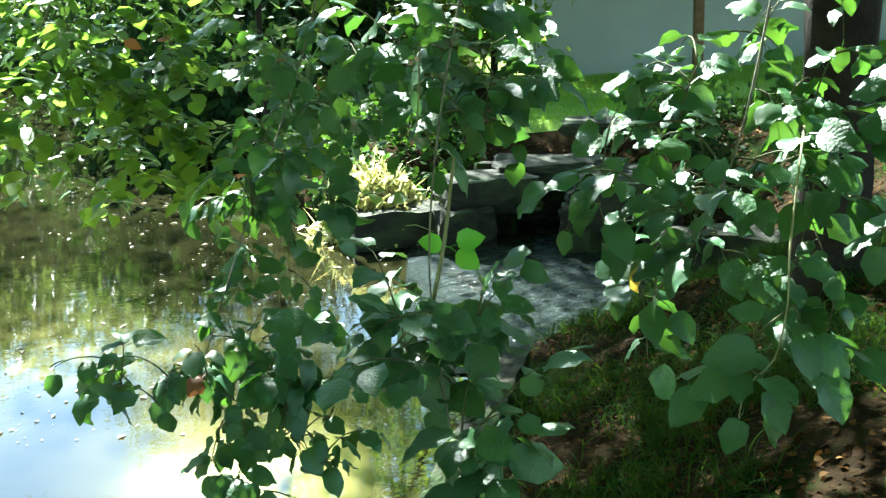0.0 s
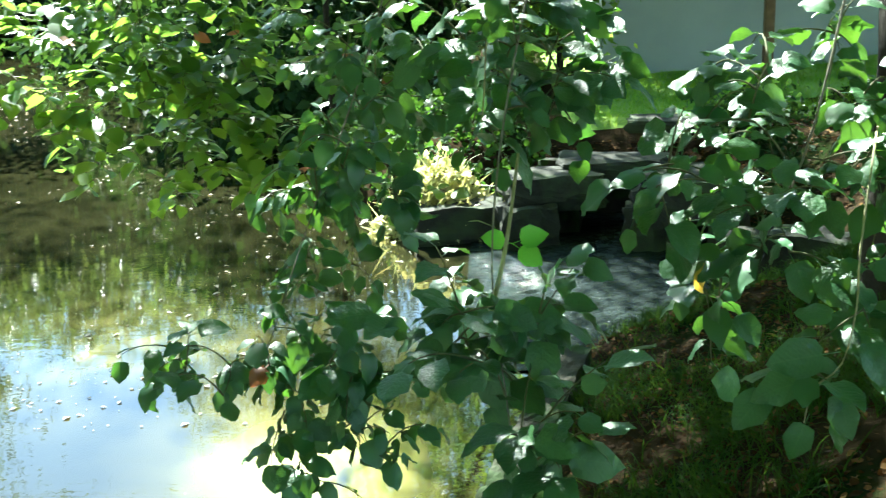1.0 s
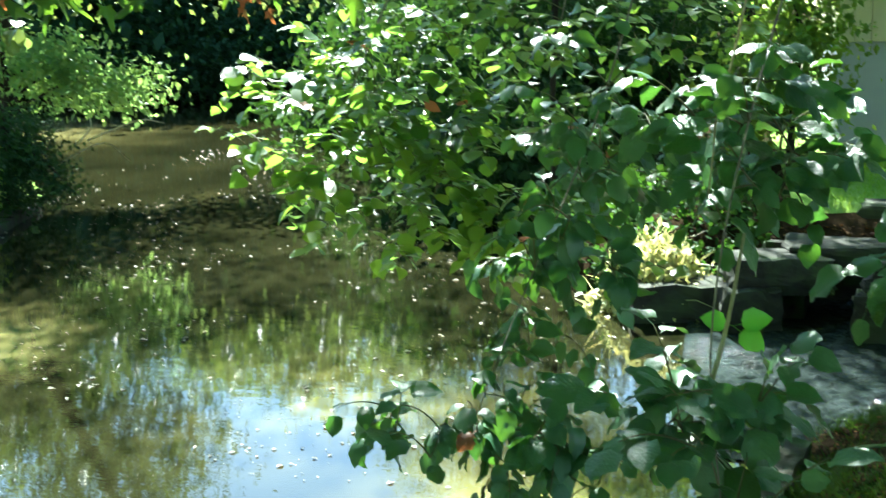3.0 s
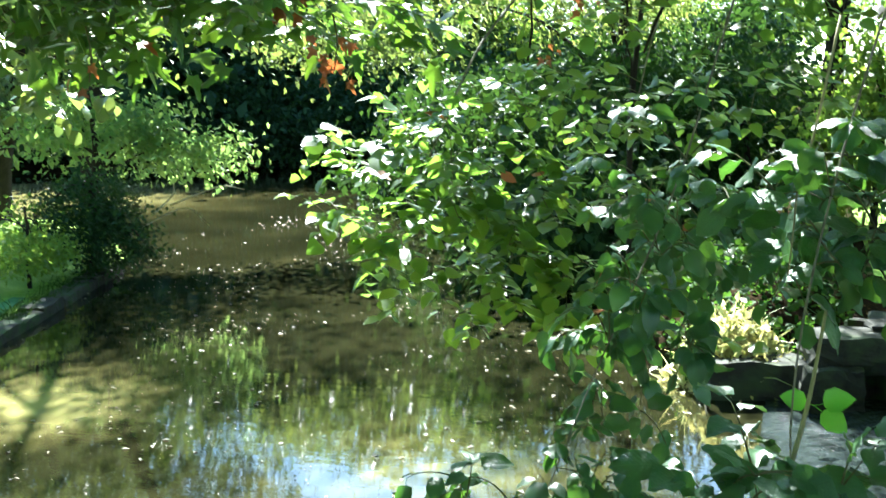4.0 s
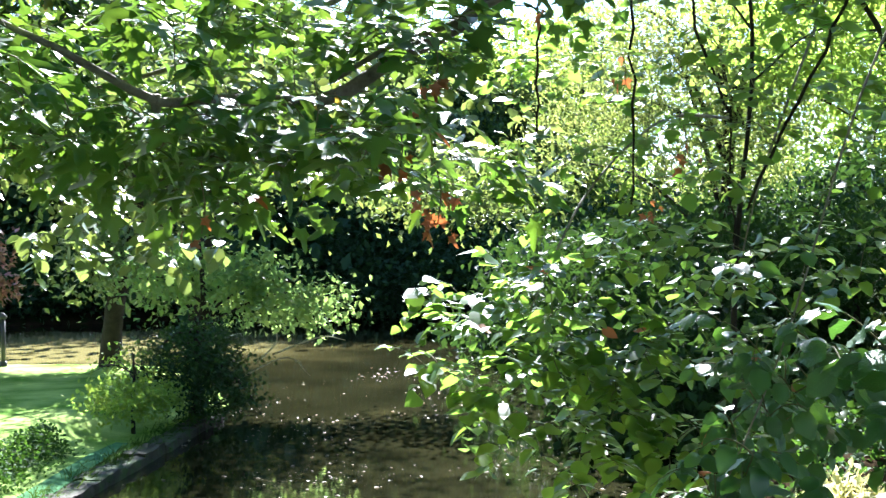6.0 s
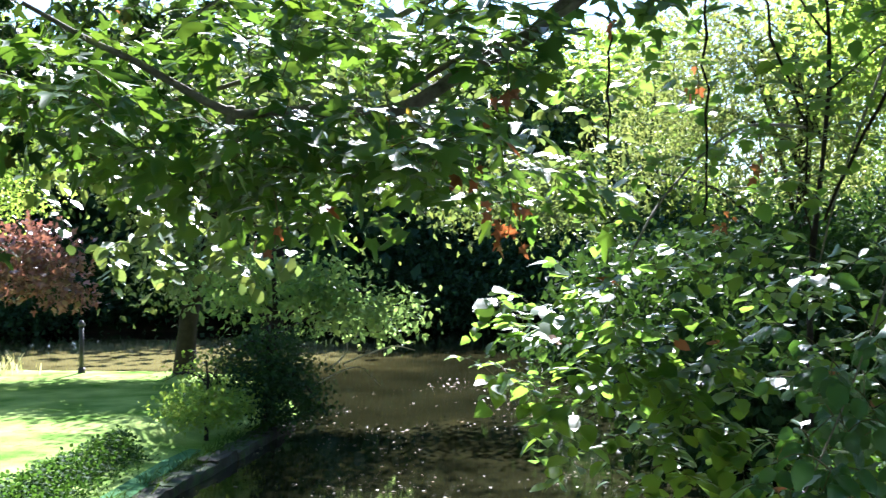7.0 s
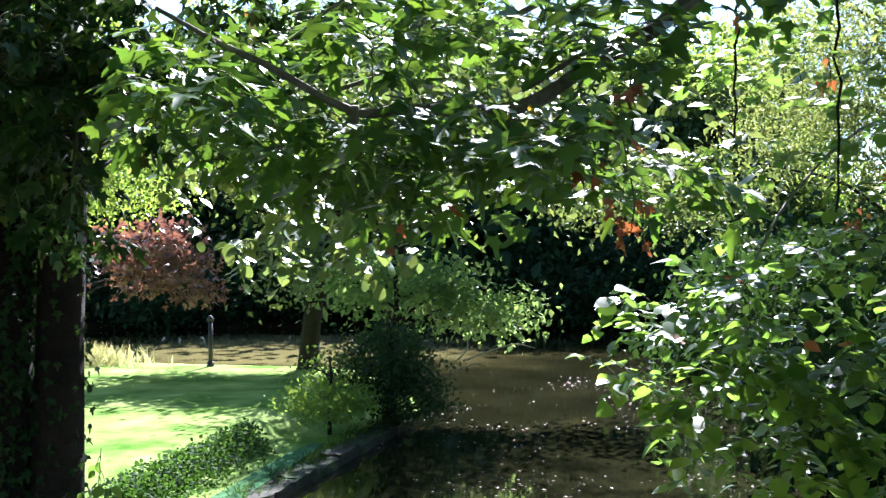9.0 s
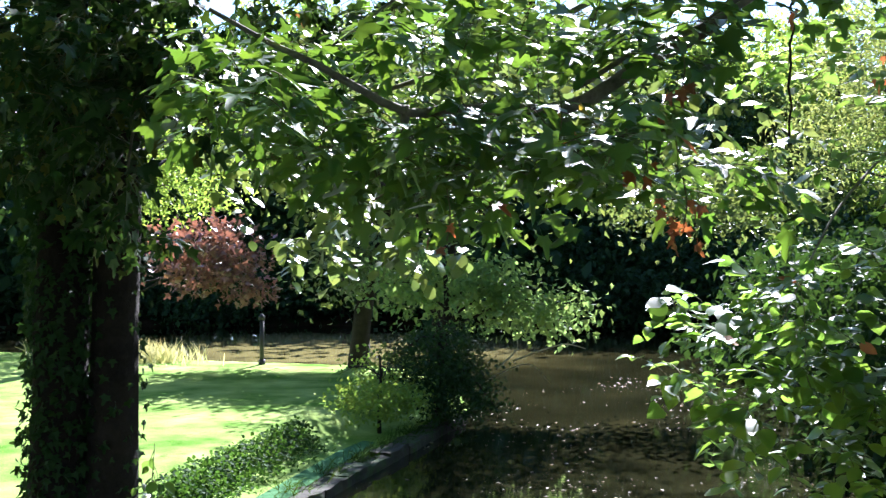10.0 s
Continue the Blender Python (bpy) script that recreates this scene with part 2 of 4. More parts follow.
def block(name, size, mat, seed=0, wear=0.01, bevel=0.02):
    """A worn block round its own centre."""
    rnd = random.Random(seed)
    bm = bmesh.new()
    bmesh.ops.create_cube(bm, size=1.0)
    for vtx in bm.verts:
        vtx.co = Vector(vtx.co[i] * size[i] + rnd.uniform(-wear, wear) for i in range(3))
    bmesh.ops.bevel(bm, geom=bm.edges[:], offset=bevel, segments=1, affect="EDGES")
    return from_bm(name, bm, mat)


def tube(pts, rads, seg=6, knots=0.0, rng=None):
    pts = np.asarray(pts, float)
    n = len(pts)
    T = np.gradient(pts, axis=0)
    T /= np.linalg.norm(T, axis=1, keepdims=True) + 1e-9
    ref = np.array([0.31, 0.2, 0.93]) if abs(T[0] @ [0.31, 0.2, 0.93]) < 0.9 else np.array([1.0, 0, 0])
    V = []
    for i in range(n):
        a = np.cross(T[i], ref)
        a /= np.linalg.norm(a)
        b = np.cross(T[i], a)
        ang = np.arange(seg) * 2 * np.pi / seg
        r = rads[i] * (1 + (knots * rng.standard_normal(seg) if rng is not None else 0))
        V.append(pts[i] + np.outer(np.cos(ang) * r, a) + np.outer(np.sin(ang) * r, b))
    V = np.vstack(V + [pts[:1], pts[-1:]])
    F = []
    for i in range(n - 1):
        for j in range(seg):
            a, b = i * seg + j, i * seg + (j + 1) % seg
            F += [(a, b, b + seg), (a, b + seg, a + seg)]
    for j in range(seg):
        F += [(n * seg, (j + 1) % seg, j), (n * seg + 1, (n - 1) * seg + j, (n - 1) * seg + (j + 1) % seg)]
    return V, np.array(F)


def joined(pieces):
    V, F, o = [], [], 0
    for v_, f_ in pieces:
        V.append(v_)
        F.append(np.asarray(f_) + o)
        o += len(v_)
    return np.vstack(V), np.vstack(F)


def spline(pts, n):
    """Smooth polyline through a few places."""
    P = np.asarray(pts, float)
    P = np.vstack([2 * P[0] - P[1], P, 2 * P[-1] - P[-2]])
    out = []
    for s in np.linspace(0, len(P) - 3 - 1e-6, n):
        i, u = int(s), s - int(s)
        a, b, c, d = P[i:i + 4]
        out.append(0.5 * (2 * b + (c - a) * u + (2 * a - 5 * b + 4 * c - d) * u * u + (3 * b - a - 3 * c + d) * u ** 3))
    return np.array(out)


# ---- leaves ----
def strip_leaf(stations, fold, curl, twist=0.0, stem=0.35):
    """A blade of length 1 along y with a folded midrib, and its stalk; the origin is the stalk's foot."""
    V, F = [], []
    for s, w, back in stations:
        z = -curl * s * s
        V += [(-w, stem + s - back, z + fold * w + twist * w), (0, stem + s, z), (w, stem + s - back, z + fold * w - twist * w)]
    for i in range(len(stations) - 1):
        a = 3 * i
        F += [(a, a + 1, a + 4), (a, a + 4, a + 3), (a + 1, a + 2, a + 5), (a + 1, a + 5, a + 4)]
    if stem:
        o = len(V)
        V += [(-0.012, 0, 0), (0.012, 0, 0), (0.012, stem + 0.02, 0), (-0.012, stem + 0.02, 0)]
        F += [(o, o + 1, o + 2), (o, o + 2, o + 3)]
    return np.array(V, float), np.array(F)


def broad_leaf(stations, fold, curl, twist=0.0, stem=0.35, wave=0.04):
    """As above with five places across, a cupped blade and a wavy toothed margin."""
    V, F = [], []
    for k, (s, w, back) in enumerate(stations):
        z = -curl * s * s
        for q in (-1, -0.5, 0, 0.5, 1):
            edge = abs(q) == 1
            x = q * w * (1 + (0.06 if k % 2 else -0.05) * edge)
            up = fold * (abs(x) - 0.9 * x * x / (w + 0.02) * 0.6) - twist * x + (wave * math.sin(k * 2.4 + q * 2.0) if edge else 0)
            V.append((x, stem + s - back * q * q, z + up))
    for k in range(len(stations) - 1):
        for j in range(4):
            a = 5 * k + j
            F += [(a, a + 1, a + 6), (a, a + 6, a + 5)]
    o = len(V)
    V += [(-0.012, 0, 0), (0.012, 0, 0), (0.012, stem + 0.02, 0), (-0.012, stem + 0.02, 0)]
    F += [(o, o + 1, o + 2), (o, o + 2, o + 3)]
    return np.array(V, float), np.array(F)


HEART = [(0.0, 0.1, 0.03), (0.1, 0.28, 0.05), (0.28, 0.38, 0.02), (0.52, 0.38, 0.0), (0.75, 0.265, 0.0), (0.9, 0.12, 0.0), (1.0, 0.0, 0.0)]
ROUND = [(0.0, 0.1, 0.02), (0.2, 0.38, 0.04), (0.5, 0.44, 0.0), (0.8, 0.24, 0.0), (1.0, 0.0, 0.0)]


def palmate(curl, fold):
    """A five-lobed blade."""
    tips = [(-105, 0.42), (-80, 0.36), (-62, 0.78), (-48, 0.52), (-36, 0.56), (-24, 0.5), (-10, 0.86), (0, 1.0), (10, 0.86), (24, 0.5), (36, 0.56), (48, 0.52), (62, 0.78), (80, 0.36), (105, 0.42)]
    V, F = [(0, 0.35, 0)], []
    for a, r in tips:
        x, y = r * 0.72 * math.sin(radians(a)), r * 0.8 * math.cos(radians(a))
        V.append((x, 0.35 + y, fold * abs(x) - curl * r * r))
    for i in range(1, len(tips)):
        F.append((0, i + 1, i))
    o = len(V)
    V += [(-0.01, 0, 0), (0.01, 0, 0), (0.01, 0.36, 0), (-0.01, 0.36, 0)]
    F += [(o, o + 1, o + 2), (o, o + 2, o + 3)]
    return np.array(V, float), np.array(F)


LEAVES = {
    "heart": [broad_leaf(HEART, f, c, t, 0.35, w) for f, c, t, w in ((0.3, 0.25, 0.0, 0.04), (0.45, 0.45, 0.15, 0.05), (-0.4, 0.35, -0.2, 0.05), (0.35, 0.6, 0.1, 0.06), (0.75, 0.3, 0.0, 0.04), (-0.3, 0.5, 0.25, 0.07), (0.5, 0.2, -0.3, 0.06), (-0.5, 0.25, 0.1, 0.05))],
    "round": [strip_leaf(ROUND, f, c, t) for f, c, t in ((0.15, 0.15, 0.0), (0.35, 0.3, 0.1), (0.0, 0.25, -0.1))],
    "palm": [palmate(c, f) for c, f in ((0.15, 0.1), (0.3, 0.25), (0.05, 0.3))],
    "small": [(np.array([(0, 0, 0), (0.3, 0.45, 0.1), (0, 1, -0.1), (-0.3, 0.45, 0.1)], float), np.array([(0, 1, 2), (0, 2, 3)]))],
    "lance": [(np.array([(0, 0, 0), (0.13, 0.4, 0.05), (0, 1, -0.15), (-0.13, 0.4, 0.05)], float), np.array([(0, 1, 2), (0, 2, 3)]))],
    "arch": [(np.array([(-0.02, 0, 0), (0.02, 0, 0), (-0.018, 0.36, -0.06), (0.018, 0.36, -0.06), (-0.015, 0.6, -0.24), (0.015, 0.6, -0.24), (-0.01, 0.68, -0.5), (0.01, 0.68, -0.5), (0, 0.6, -0.78)], float),
              np.array([(0, 1, 3), (0, 3, 2), (2, 3, 5), (2, 5, 4), (4, 5, 7), (4, 7, 6), (6, 7, 8)]))],
    "blade": [(np.array([(-0.022, 0, 0), (0.022, 0, 0), (0.018, 0.5, -0.05), (-0.018, 0.5, -0.05), (0.0, 0.9, -0.35)], float), np.array([(0, 1, 2), (0, 2, 3), (3, 2, 4)]))],
}


def frames(D, N):
    D = D / (np.linalg.norm(D, axis=1, keepdims=True) + 1e-9)
    X = np.cross(D, N)
    X /= np.linalg.norm(X, axis=1, keepdims=True) + 1e-9
    return X, D, np.cross(X, D)


def leaf_cloud(kind, P, D, N, S):
    """All leaves of a cloud as one pair of arrays."""
    X, Y, Z = frames(D, N)
    out = []
    kinds = LEAVES[kind]
    for k, (tv, tf) in enumerate(kinds):
        i = np.arange(k, len(P), len(kinds))
        if not len(i):
            continue
        V = P[i, None] + S[i, None, None] * (tv[None, :, :1] * X[i, None] + tv[None, :, 1:2] * Y[i, None] + tv[None, :, 2:] * Z[i, None])
        F = tf[None] + (np.arange(len(i)) * len(tv))[:, None, None]
        out.append((V.reshape(-1, 3), F.reshape(-1, 3)))
    return joined(out)


LEAF_MESH = {}


def leaf_meshes(kind, mat):
    key = (kind, mat.name)
    if key not in LEAF_MESH:
        LEAF_MESH[key] = [mesh_np("leaf", v_, f_, mat) for v_, f_ in LEAVES[kind]]
    return LEAF_MESH[key]


def place_leaves(root, kind, mat, P, D, N, S, limit, name="leaf", label="", stems=None):
    """The first leaves as parts of their own, the others as one joined part."""
    X, Y, Z = frames(D, N)
    ms = leaf_meshes(kind, mat)
    base = np.array(root.location)
    for i in range(min(limit, len(P))):
        ob = new(name, ms[i % len(ms)])
        ob.parent = stems[i] if stems else root
        if stems:
            base = np.zeros(3)
        m = Matrix(np.vstack([np.column_stack([X[i] * S[i], Y[i] * S[i], Z[i] * S[i], P[i] - base]), [0, 0, 0, 1]]).tolist())
        ob.matrix_basis = m
        if label:
            tagged(ob, label)
    if len(P) > limit:
        part("foliage", mesh_np("foliage", *leaf_cloud(kind, P[limit:], D[limit:], N[limit:], S[limit:]), mat), root, kind="stuff")


def unit(v_):
    return v_ / (np.linalg.norm(v_) + 1e-9)


def bough(name, label, limb, r0, r1, vols, kind, mat, size, seed, per=7, droop=0.25, hang=0.5, flat=0.8, limit=260, odd=None, segs=8, face=(0, 0, 0), level=0.0):
    """A limb from which twigs grow, each from the nearest wood already there, into the given volumes (centre, radii, count); leaves stand
    by turns on both sides of a twig. droop: sag of a twig; hang: how far leaves point down; flat: how level the blades lie;
    level: how far they turn flat whatever way their twig grows."""
    rng = np.random.default_rng(seed)
    path = spline(limb, 24)
    root = thing(name, Vector(path[0]), label, "branch", "overhanging branches")
    rads = np.linspace(r0, r1, len(path))
    part("limb", mesh_np("limb", *tube(path, rads, segs, 0.06, rng), M_LIMB), root)
    wood = [path]
    tips = []
    for c, rad, n in vols:
        g = rng.standard_normal((n, 3))
        g /= np.linalg.norm(g, axis=1, keepdims=True)
        tips.append(np.array(c) + g * (rng.random((n, 1)) ** 0.4) * np.array(rad))
    tips = np.vstack(tips)
    d = np.min(np.linalg.norm(tips[:, None] - path[None], axis=2), axis=1)
    P, D, N, S, own, twigs = [], [], [], [], [], []
    for tip in tips[np.argsort(d)]:
        pool = np.vstack(wood)
        near = np.linalg.norm(pool - tip, axis=1) + rng.random(len(pool)) * 0.08
        start = pool[np.argmin(near)]
        length = np.linalg.norm(tip - start)
        if length < 0.06:
            tip = start + unit(tip - start + rng.standard_normal(3) * 0.05) * 0.16
            length = 0.16
        mid = (start + tip) / 2 + np.array([0, 0, droop * length]) + rng.standard_normal(3) * 0.08 * length
        u = np.linspace(0, 1, 7)[:, None]
        tw = (1 - u) ** 2 * start + 2 * u * (1 - u) * mid + u * u * tip
        r = np.linspace(0.0022 + 0.0035 * length, 0.0012, 7)
        twigs.append(part("twig", mesh_np("twig", *tube(tw, r, 4), M_TWIG), root))
        wood.append(tw[2:])
        count = max(3, int(per * (0.55 + 0.9 * rng.random()) * (0.5 + min(length, 1.0))))
        side = unit(np.cross(tip - start, [0, 0, 1.0]))
        for k in range(count):
            s = 1.0 if k == 0 else 1 - 0.8 * (k / count) ** 0.9
            q = s * 6
            i = min(int(q), 5)
            pos = tw[i] * (i + 1 - q) + tw[i + 1] * (q - i)
            along = unit(tw[i + 1] - tw[i])
            sgn = 1 if k % 2 else -1
            if k == 0:
                sgn = 0
            dv = along * 0.55 + side * sgn * (0.5 + 0.4 * rng.random()) + np.array([0, 0, -hang * (0.5 + rng.random())]) + rng.standard_normal(3) * 0.22
            dv[2] *= 1 - level
            nv = np.array([0, 0, flat]) + np.array(face) + rng.standard_normal(3) * (0.42 + 0.2 * level) - 0.15 * along
            own.append(len(twigs) - 1), P.append(pos), D.append(dv), N.append(nv), S.append(size * (0.6 + 0.65 * rng.random()))
    P, D, N, S, own = map(np.array, (P, D, N, S, own))
    order = rng.permutation(len(P))
    P, D, N, S, own = P[order], D[order], N[order], S[order], own[order]
    if odd:
        n, omat, olabel = odd
        place_leaves(root, kind, omat, P[:n], D[:n], N[:n], S[:n], n, label=olabel, stems=[twigs[i] for i in own[:n]])
        P, D, N, S, own = P[n:], D[n:], N[n:], S[n:], own[n:]
    place_leaves(root, kind, mat, P, D, N, S, limit, stems=[twigs[i] for i in own[:limit]])
    return root


def crown_arrays(rng, lobes, leaves, size, kind, spread=0.55, level=0.5):
    """A crown of clumps: lobes are (centre, radii, clumps); leaves sit in and round every clump."""
    P = []
    for c, rad, n in lobes:
        g = rng.standard_normal((n, 3))
        g /= np.linalg.norm(g, axis=1, keepdims=True)
        cl = np.array(c) + g * (rng.random((n, 1)) ** 0.33) * np.array(rad)
        w = 0.5 + rng.random((n, 1, 1))
        P.append((cl[:, None] + rng.standard_normal((n, leaves, 3)) * np.array([spread, spread, spread * 0.55]) * w).reshape(-1, 3))
    P = np.vstack(P)
    n = len(P)
    D = rng.standard_normal((n, 3)) + np.array([0, 0, -0.6])
    N = rng.standard_normal((n, 3)) * 0.6 + np.array([0, 0, level])
    S = size * (0.6 + 0.8 * rng.random(n))
    return leaf_cloud(kind, P, D, N, S)


def tree(name, label, foot, top, r, lobes, leaves, size, mat, seed, kind="small", spread=0.55, lean=(0, 0), category="tree", group="", bark=None, limbs=5, level=0.5):
    rng = np.random.default_rng(seed)
    foot = np.array(foot, float)
    root = thing(name, Vector(foot), label, category, group)
    head = foot + np.array([lean[0], lean[1], top])
    path = spline([foot - [0, 0, 0.3], foot + [lean[0] * 0.2, lean[1] * 0.2, top * 0.3], foot + [lean[0] * 0.6 + 0.03 * top, lean[1] * 0.6, top * 0.65], head], 14)
    part("trunk", mesh_np("trunk", *tube(path, r * np.linspace(1.15, 0.3, 14) ** 0.8, 10, 0.07, rng), bark or M_BARK), root)
    for i in range(limbs):
        c, rad, n = lobes[i % len(lobes)]
        a = path[5 + int(rng.integers(7))]
        e = np.array(c) + rng.standard_normal(3) * np.array(rad) * 0.55
        m = (a + e) / 2 + [0, 0, 0.12 * np.linalg.norm(e - a)]
        part("limb", mesh_np("limb", *tube(spline([a, m, e], 9), r * np.linspace(0.4, 0.06, 9), 6, 0.05, rng), bark or M_BARK), root)
    part("crown", mesh_np("crown", *crown_arrays(rng, lobes, leaves, size, kind, spread, level), mat), root)
    return root


# ---- ground and water ----
POND = [(-5.2, 2.6), (-2.5, 2.9), (-0.4, 3.7), (-0.05, 4.6), (0.28, 5.75), (0.5, 6.6), (1.1, 6.95), (1.75, 7.6), (1.85, 8.3), (1.72, 9.3), (1.4, 10.25), (0.7, 10.3), (0.2, 9.6),
        (-0.4, 9.3), (-1.0, 9.6), (-1.6, 10.6), (-2.2, 13), (-3.5, 18), (-6, 26), (-10, 34), (-18, 36.5), (-24, 33), (-30, 28.5), (-36, 22), (-42, 14),
        (-50, 8), (-46, 6), (-30, 12.2), (-22, 15.6), (-19, 16.0), (-16.4, 16.9), (-14.3, 17.6), (-12.0, 16.9), (-10.5, 15.2), (-9.98, 14.1), (-8.18, 8.65), (-6.6, 4.6)]


def shore(X, Y):
    """Distance from the pond's edge: over water minus, over land plus."""
    Q = np.array(POND)
    inside = np.zeros(X.shape, bool)
    best = np.full(X.shape, 1e9)
    for (x0, y0), (x1, y1) in zip(Q, np.roll(Q, -1, axis=0)):
        dx, dy = x1 - x0, y1 - y0
        u = np.clip(((X - x0) * dx + (Y - y0) * dy) / (dx * dx + dy * dy), 0, 1)
        best = np.minimum(best, np.hypot(X - x0 - u * dx, Y - y0 - u * dy))
        hit = (y0 > Y) != (y1 > Y)
        inside ^= hit & (X < x0 + (Y - y0) * dx / (dy if dy else 1e-9))
    return np.where(inside, -best, best)


def smooth(v_, a, b):
    u = np.clip((v_ - a) / (b - a), 0, 1)
    return u * u * (3 - 2 * u)


def height(X, Y):
    d = shore(X, Y)
    near = smooth(X, -5.5, 0.3)
    top = 0.35 + near * (0.7 - 0.35 * smooth(Y, 4, 11)) + 1.2 * smooth(d, 3, 18) * smooth(Y, 18, 30) + 0.6 * smooth(X, 3, 9)
    land = np.minimum(top, 0.06 + d * (0.55 + 1.8 * (1 - near)))
    # the ditch behind the low wall
    ditch = smooth(X, -12.0, -10.6) * (1 - near)
    land = np.minimum(land, 0.35 - ditch * 0.26 * (1 - smooth(d, 0.75, 1.4))) * ditch + land * (1 - ditch)
    rough = 0.03 * np.sin(X * 3.1 + np.sin(Y * 2.3)) * np.sin(Y * 2.7 + 1.3 * np.sin(X * 1.9)) * near
    return np.where(d > 0, land + rough, np.maximum(d * 0.8, -0.8))


def axis(lo, a, b, hi, step, n):
    return np.concatenate([a - np.geomspace(1, a - lo + 1, n)[::-1][:-1] + 1, np.arange(a, b, step), b + np.geomspace(1, hi - b + 1, n) - 1])


gx, gy = axis(-900, -24, 9, 900, 0.16, 40), axis(-900, -2, 20, 1200, 0.16, 46)
GX, GY = np.meshgrid(gx, gy)
GZ = height(GX, GY)
idx = np.arange(GX.size).reshape(GX.shape)
quads = np.stack([idx[:-1, :-1], idx[:-1, 1:], idx[1:, 1:], idx[1:, :-1]], -1).reshape(-1, 4)
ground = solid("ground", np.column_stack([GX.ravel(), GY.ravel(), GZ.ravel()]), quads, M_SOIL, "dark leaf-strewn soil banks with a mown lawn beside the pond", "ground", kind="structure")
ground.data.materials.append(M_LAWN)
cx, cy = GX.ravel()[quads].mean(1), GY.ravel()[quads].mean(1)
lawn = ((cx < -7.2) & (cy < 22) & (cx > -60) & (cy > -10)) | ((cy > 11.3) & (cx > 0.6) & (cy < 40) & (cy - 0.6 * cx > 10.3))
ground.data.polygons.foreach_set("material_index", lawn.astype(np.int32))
water = solid("water", [(-75, -5, 0), (6, -5, 0), (6, 60, 0), (-75, 60, 0)], [(0, 1, 2), (0, 2, 3)], M_WATER, "murky olive pond water with tree reflections", "water", kind="structure")
rx, ry = np.meshgrid(np.arange(-0.3, 2.05, 0.02), np.arange(6.3, 10.25, 0.02))
waves = 0.0
wave_rng = np.random.default_rng(77)
for k in range(14):
    a, length = wave_rng.uniform(0, 2 * math.pi), wave_rng.uniform(0.07, 0.15)
    waves = waves + length * 0.018 * np.sin((rx * math.cos(a) + ry * math.sin(a)) * 2 * math.pi / length + k * 1.7)
ridx = np.arange(rx.size).reshape(rx.shape)
rquads = np.stack([ridx[:-1, :-1], ridx[:-1, 1:], ridx[1:, 1:], ridx[1:, :-1]], -1).reshape(-1, 4)
edge = np.clip((rx + 0.3) / 0.5, 0, 1) * np.clip((ry - 6.3) / 0.6, 0, 1)
solid("water", np.column_stack([rx.ravel(), ry.ravel(), (0.012 + waves * edge).ravel()]), rquads[(shore(rx, ry).ravel()[rquads] < 0.1).all(1)], M_RIPPLE,
               "grey rippled water running out of the culvert", "water", kind="structure")


def on_ground(x, y):
    return float(height(np.array([[x]]), np.array([[y]]))[0, 0])


# ---- grey building behind the bank ----
def box_mesh(name, lo, hi, mat, bevel=0.01):
    lo, hi = Vector(lo), Vector(hi)
    me = block(name, hi - lo, mat, 1, 0.0, bevel)
    me.transform(Matrix.Translation((lo + hi) / 2))
    return me


house = thing("outbuilding", (5.0, 15.5, 0.4), "grey plastered outbuilding with cream boarded upper wall", "building")
part("wall", box_mesh("wall", (1.35, 14.9, 0.2), (12.0, 18.5, 2.15), M_RENDERWALL), house, "smooth grey-blue plaster wall")
for i in range(53):
    part("board", box_mesh("board", (1.31 + i * 0.2, 14.86, 2.15), (1.5 + i * 0.2, 14.9, 3.6), M_CREAM, 0.004), house)
part("upper_wall", box_mesh("upper_wall", (1.35, 14.9, 2.15), (12.0, 18.5, 3.6), M_CREAM), house)
part("roof", box_mesh("roof", (0.95, 14.4, 3.6), (12.4, 19.0, 3.75), M_ROOF), house, "flat dark roof")
post = tagged(new("timber_post", box_mesh("timber_post", (3.25, 13.9, 0.4), (3.37, 14.02, 3.2), M_BROWN)), "brown timber post standing beside the wall", "post")

# ---- culvert ----
culvert = thing("culvert", (1.0, 9.4, 0.0), "weathered stone culvert with dark openings over rippled water", "culvert")


def rock(name, size, mat, seed, rough=0.12):
    """A roughly dressed stone: a subdivided block pushed in and out."""
    bm = bmesh.new()
    bmesh.ops.create_cube(bm, size=1.0)
    bmesh.ops.subdivide_edges(bm, edges=bm.edges[:], cuts=6, use_grid_fill=True)
    for vtx in bm.verts:
        c = vtx.co.copy()
        k = 1.0 - 0.12 * (max(0.0, c.length - 0.6))
        n = noise.noise_vector(c * 2.3 + Vector((seed * 3.1, seed * 1.7, 0)))
        m = noise.noise_vector(c * 6.5 + Vector((0, seed * 2.3, 5.0)))
        vtx.co = Vector(((c[i] * k + rough * (0.5 * n[i] + 0.22 * m[i])) * size[i] for i in range(3)))
    return from_bm(name, bm, mat, False)


def stone(parent, name, at, size, turn, mat, seed, rough=0.12):
    me = rock(name, size, mat, seed, rough)
    me.transform(Matrix.Translation(at) @ Matrix.Rotation(radians(turn), 4, "Z"))
    return part(name, me, parent)


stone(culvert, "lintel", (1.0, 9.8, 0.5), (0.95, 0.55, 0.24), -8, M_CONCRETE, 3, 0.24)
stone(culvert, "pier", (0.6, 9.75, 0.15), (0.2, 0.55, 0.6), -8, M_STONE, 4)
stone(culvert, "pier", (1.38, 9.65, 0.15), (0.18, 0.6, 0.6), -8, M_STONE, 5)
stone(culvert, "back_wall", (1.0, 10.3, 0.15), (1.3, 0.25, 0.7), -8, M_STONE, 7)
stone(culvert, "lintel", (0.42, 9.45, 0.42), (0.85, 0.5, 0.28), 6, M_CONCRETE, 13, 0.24)
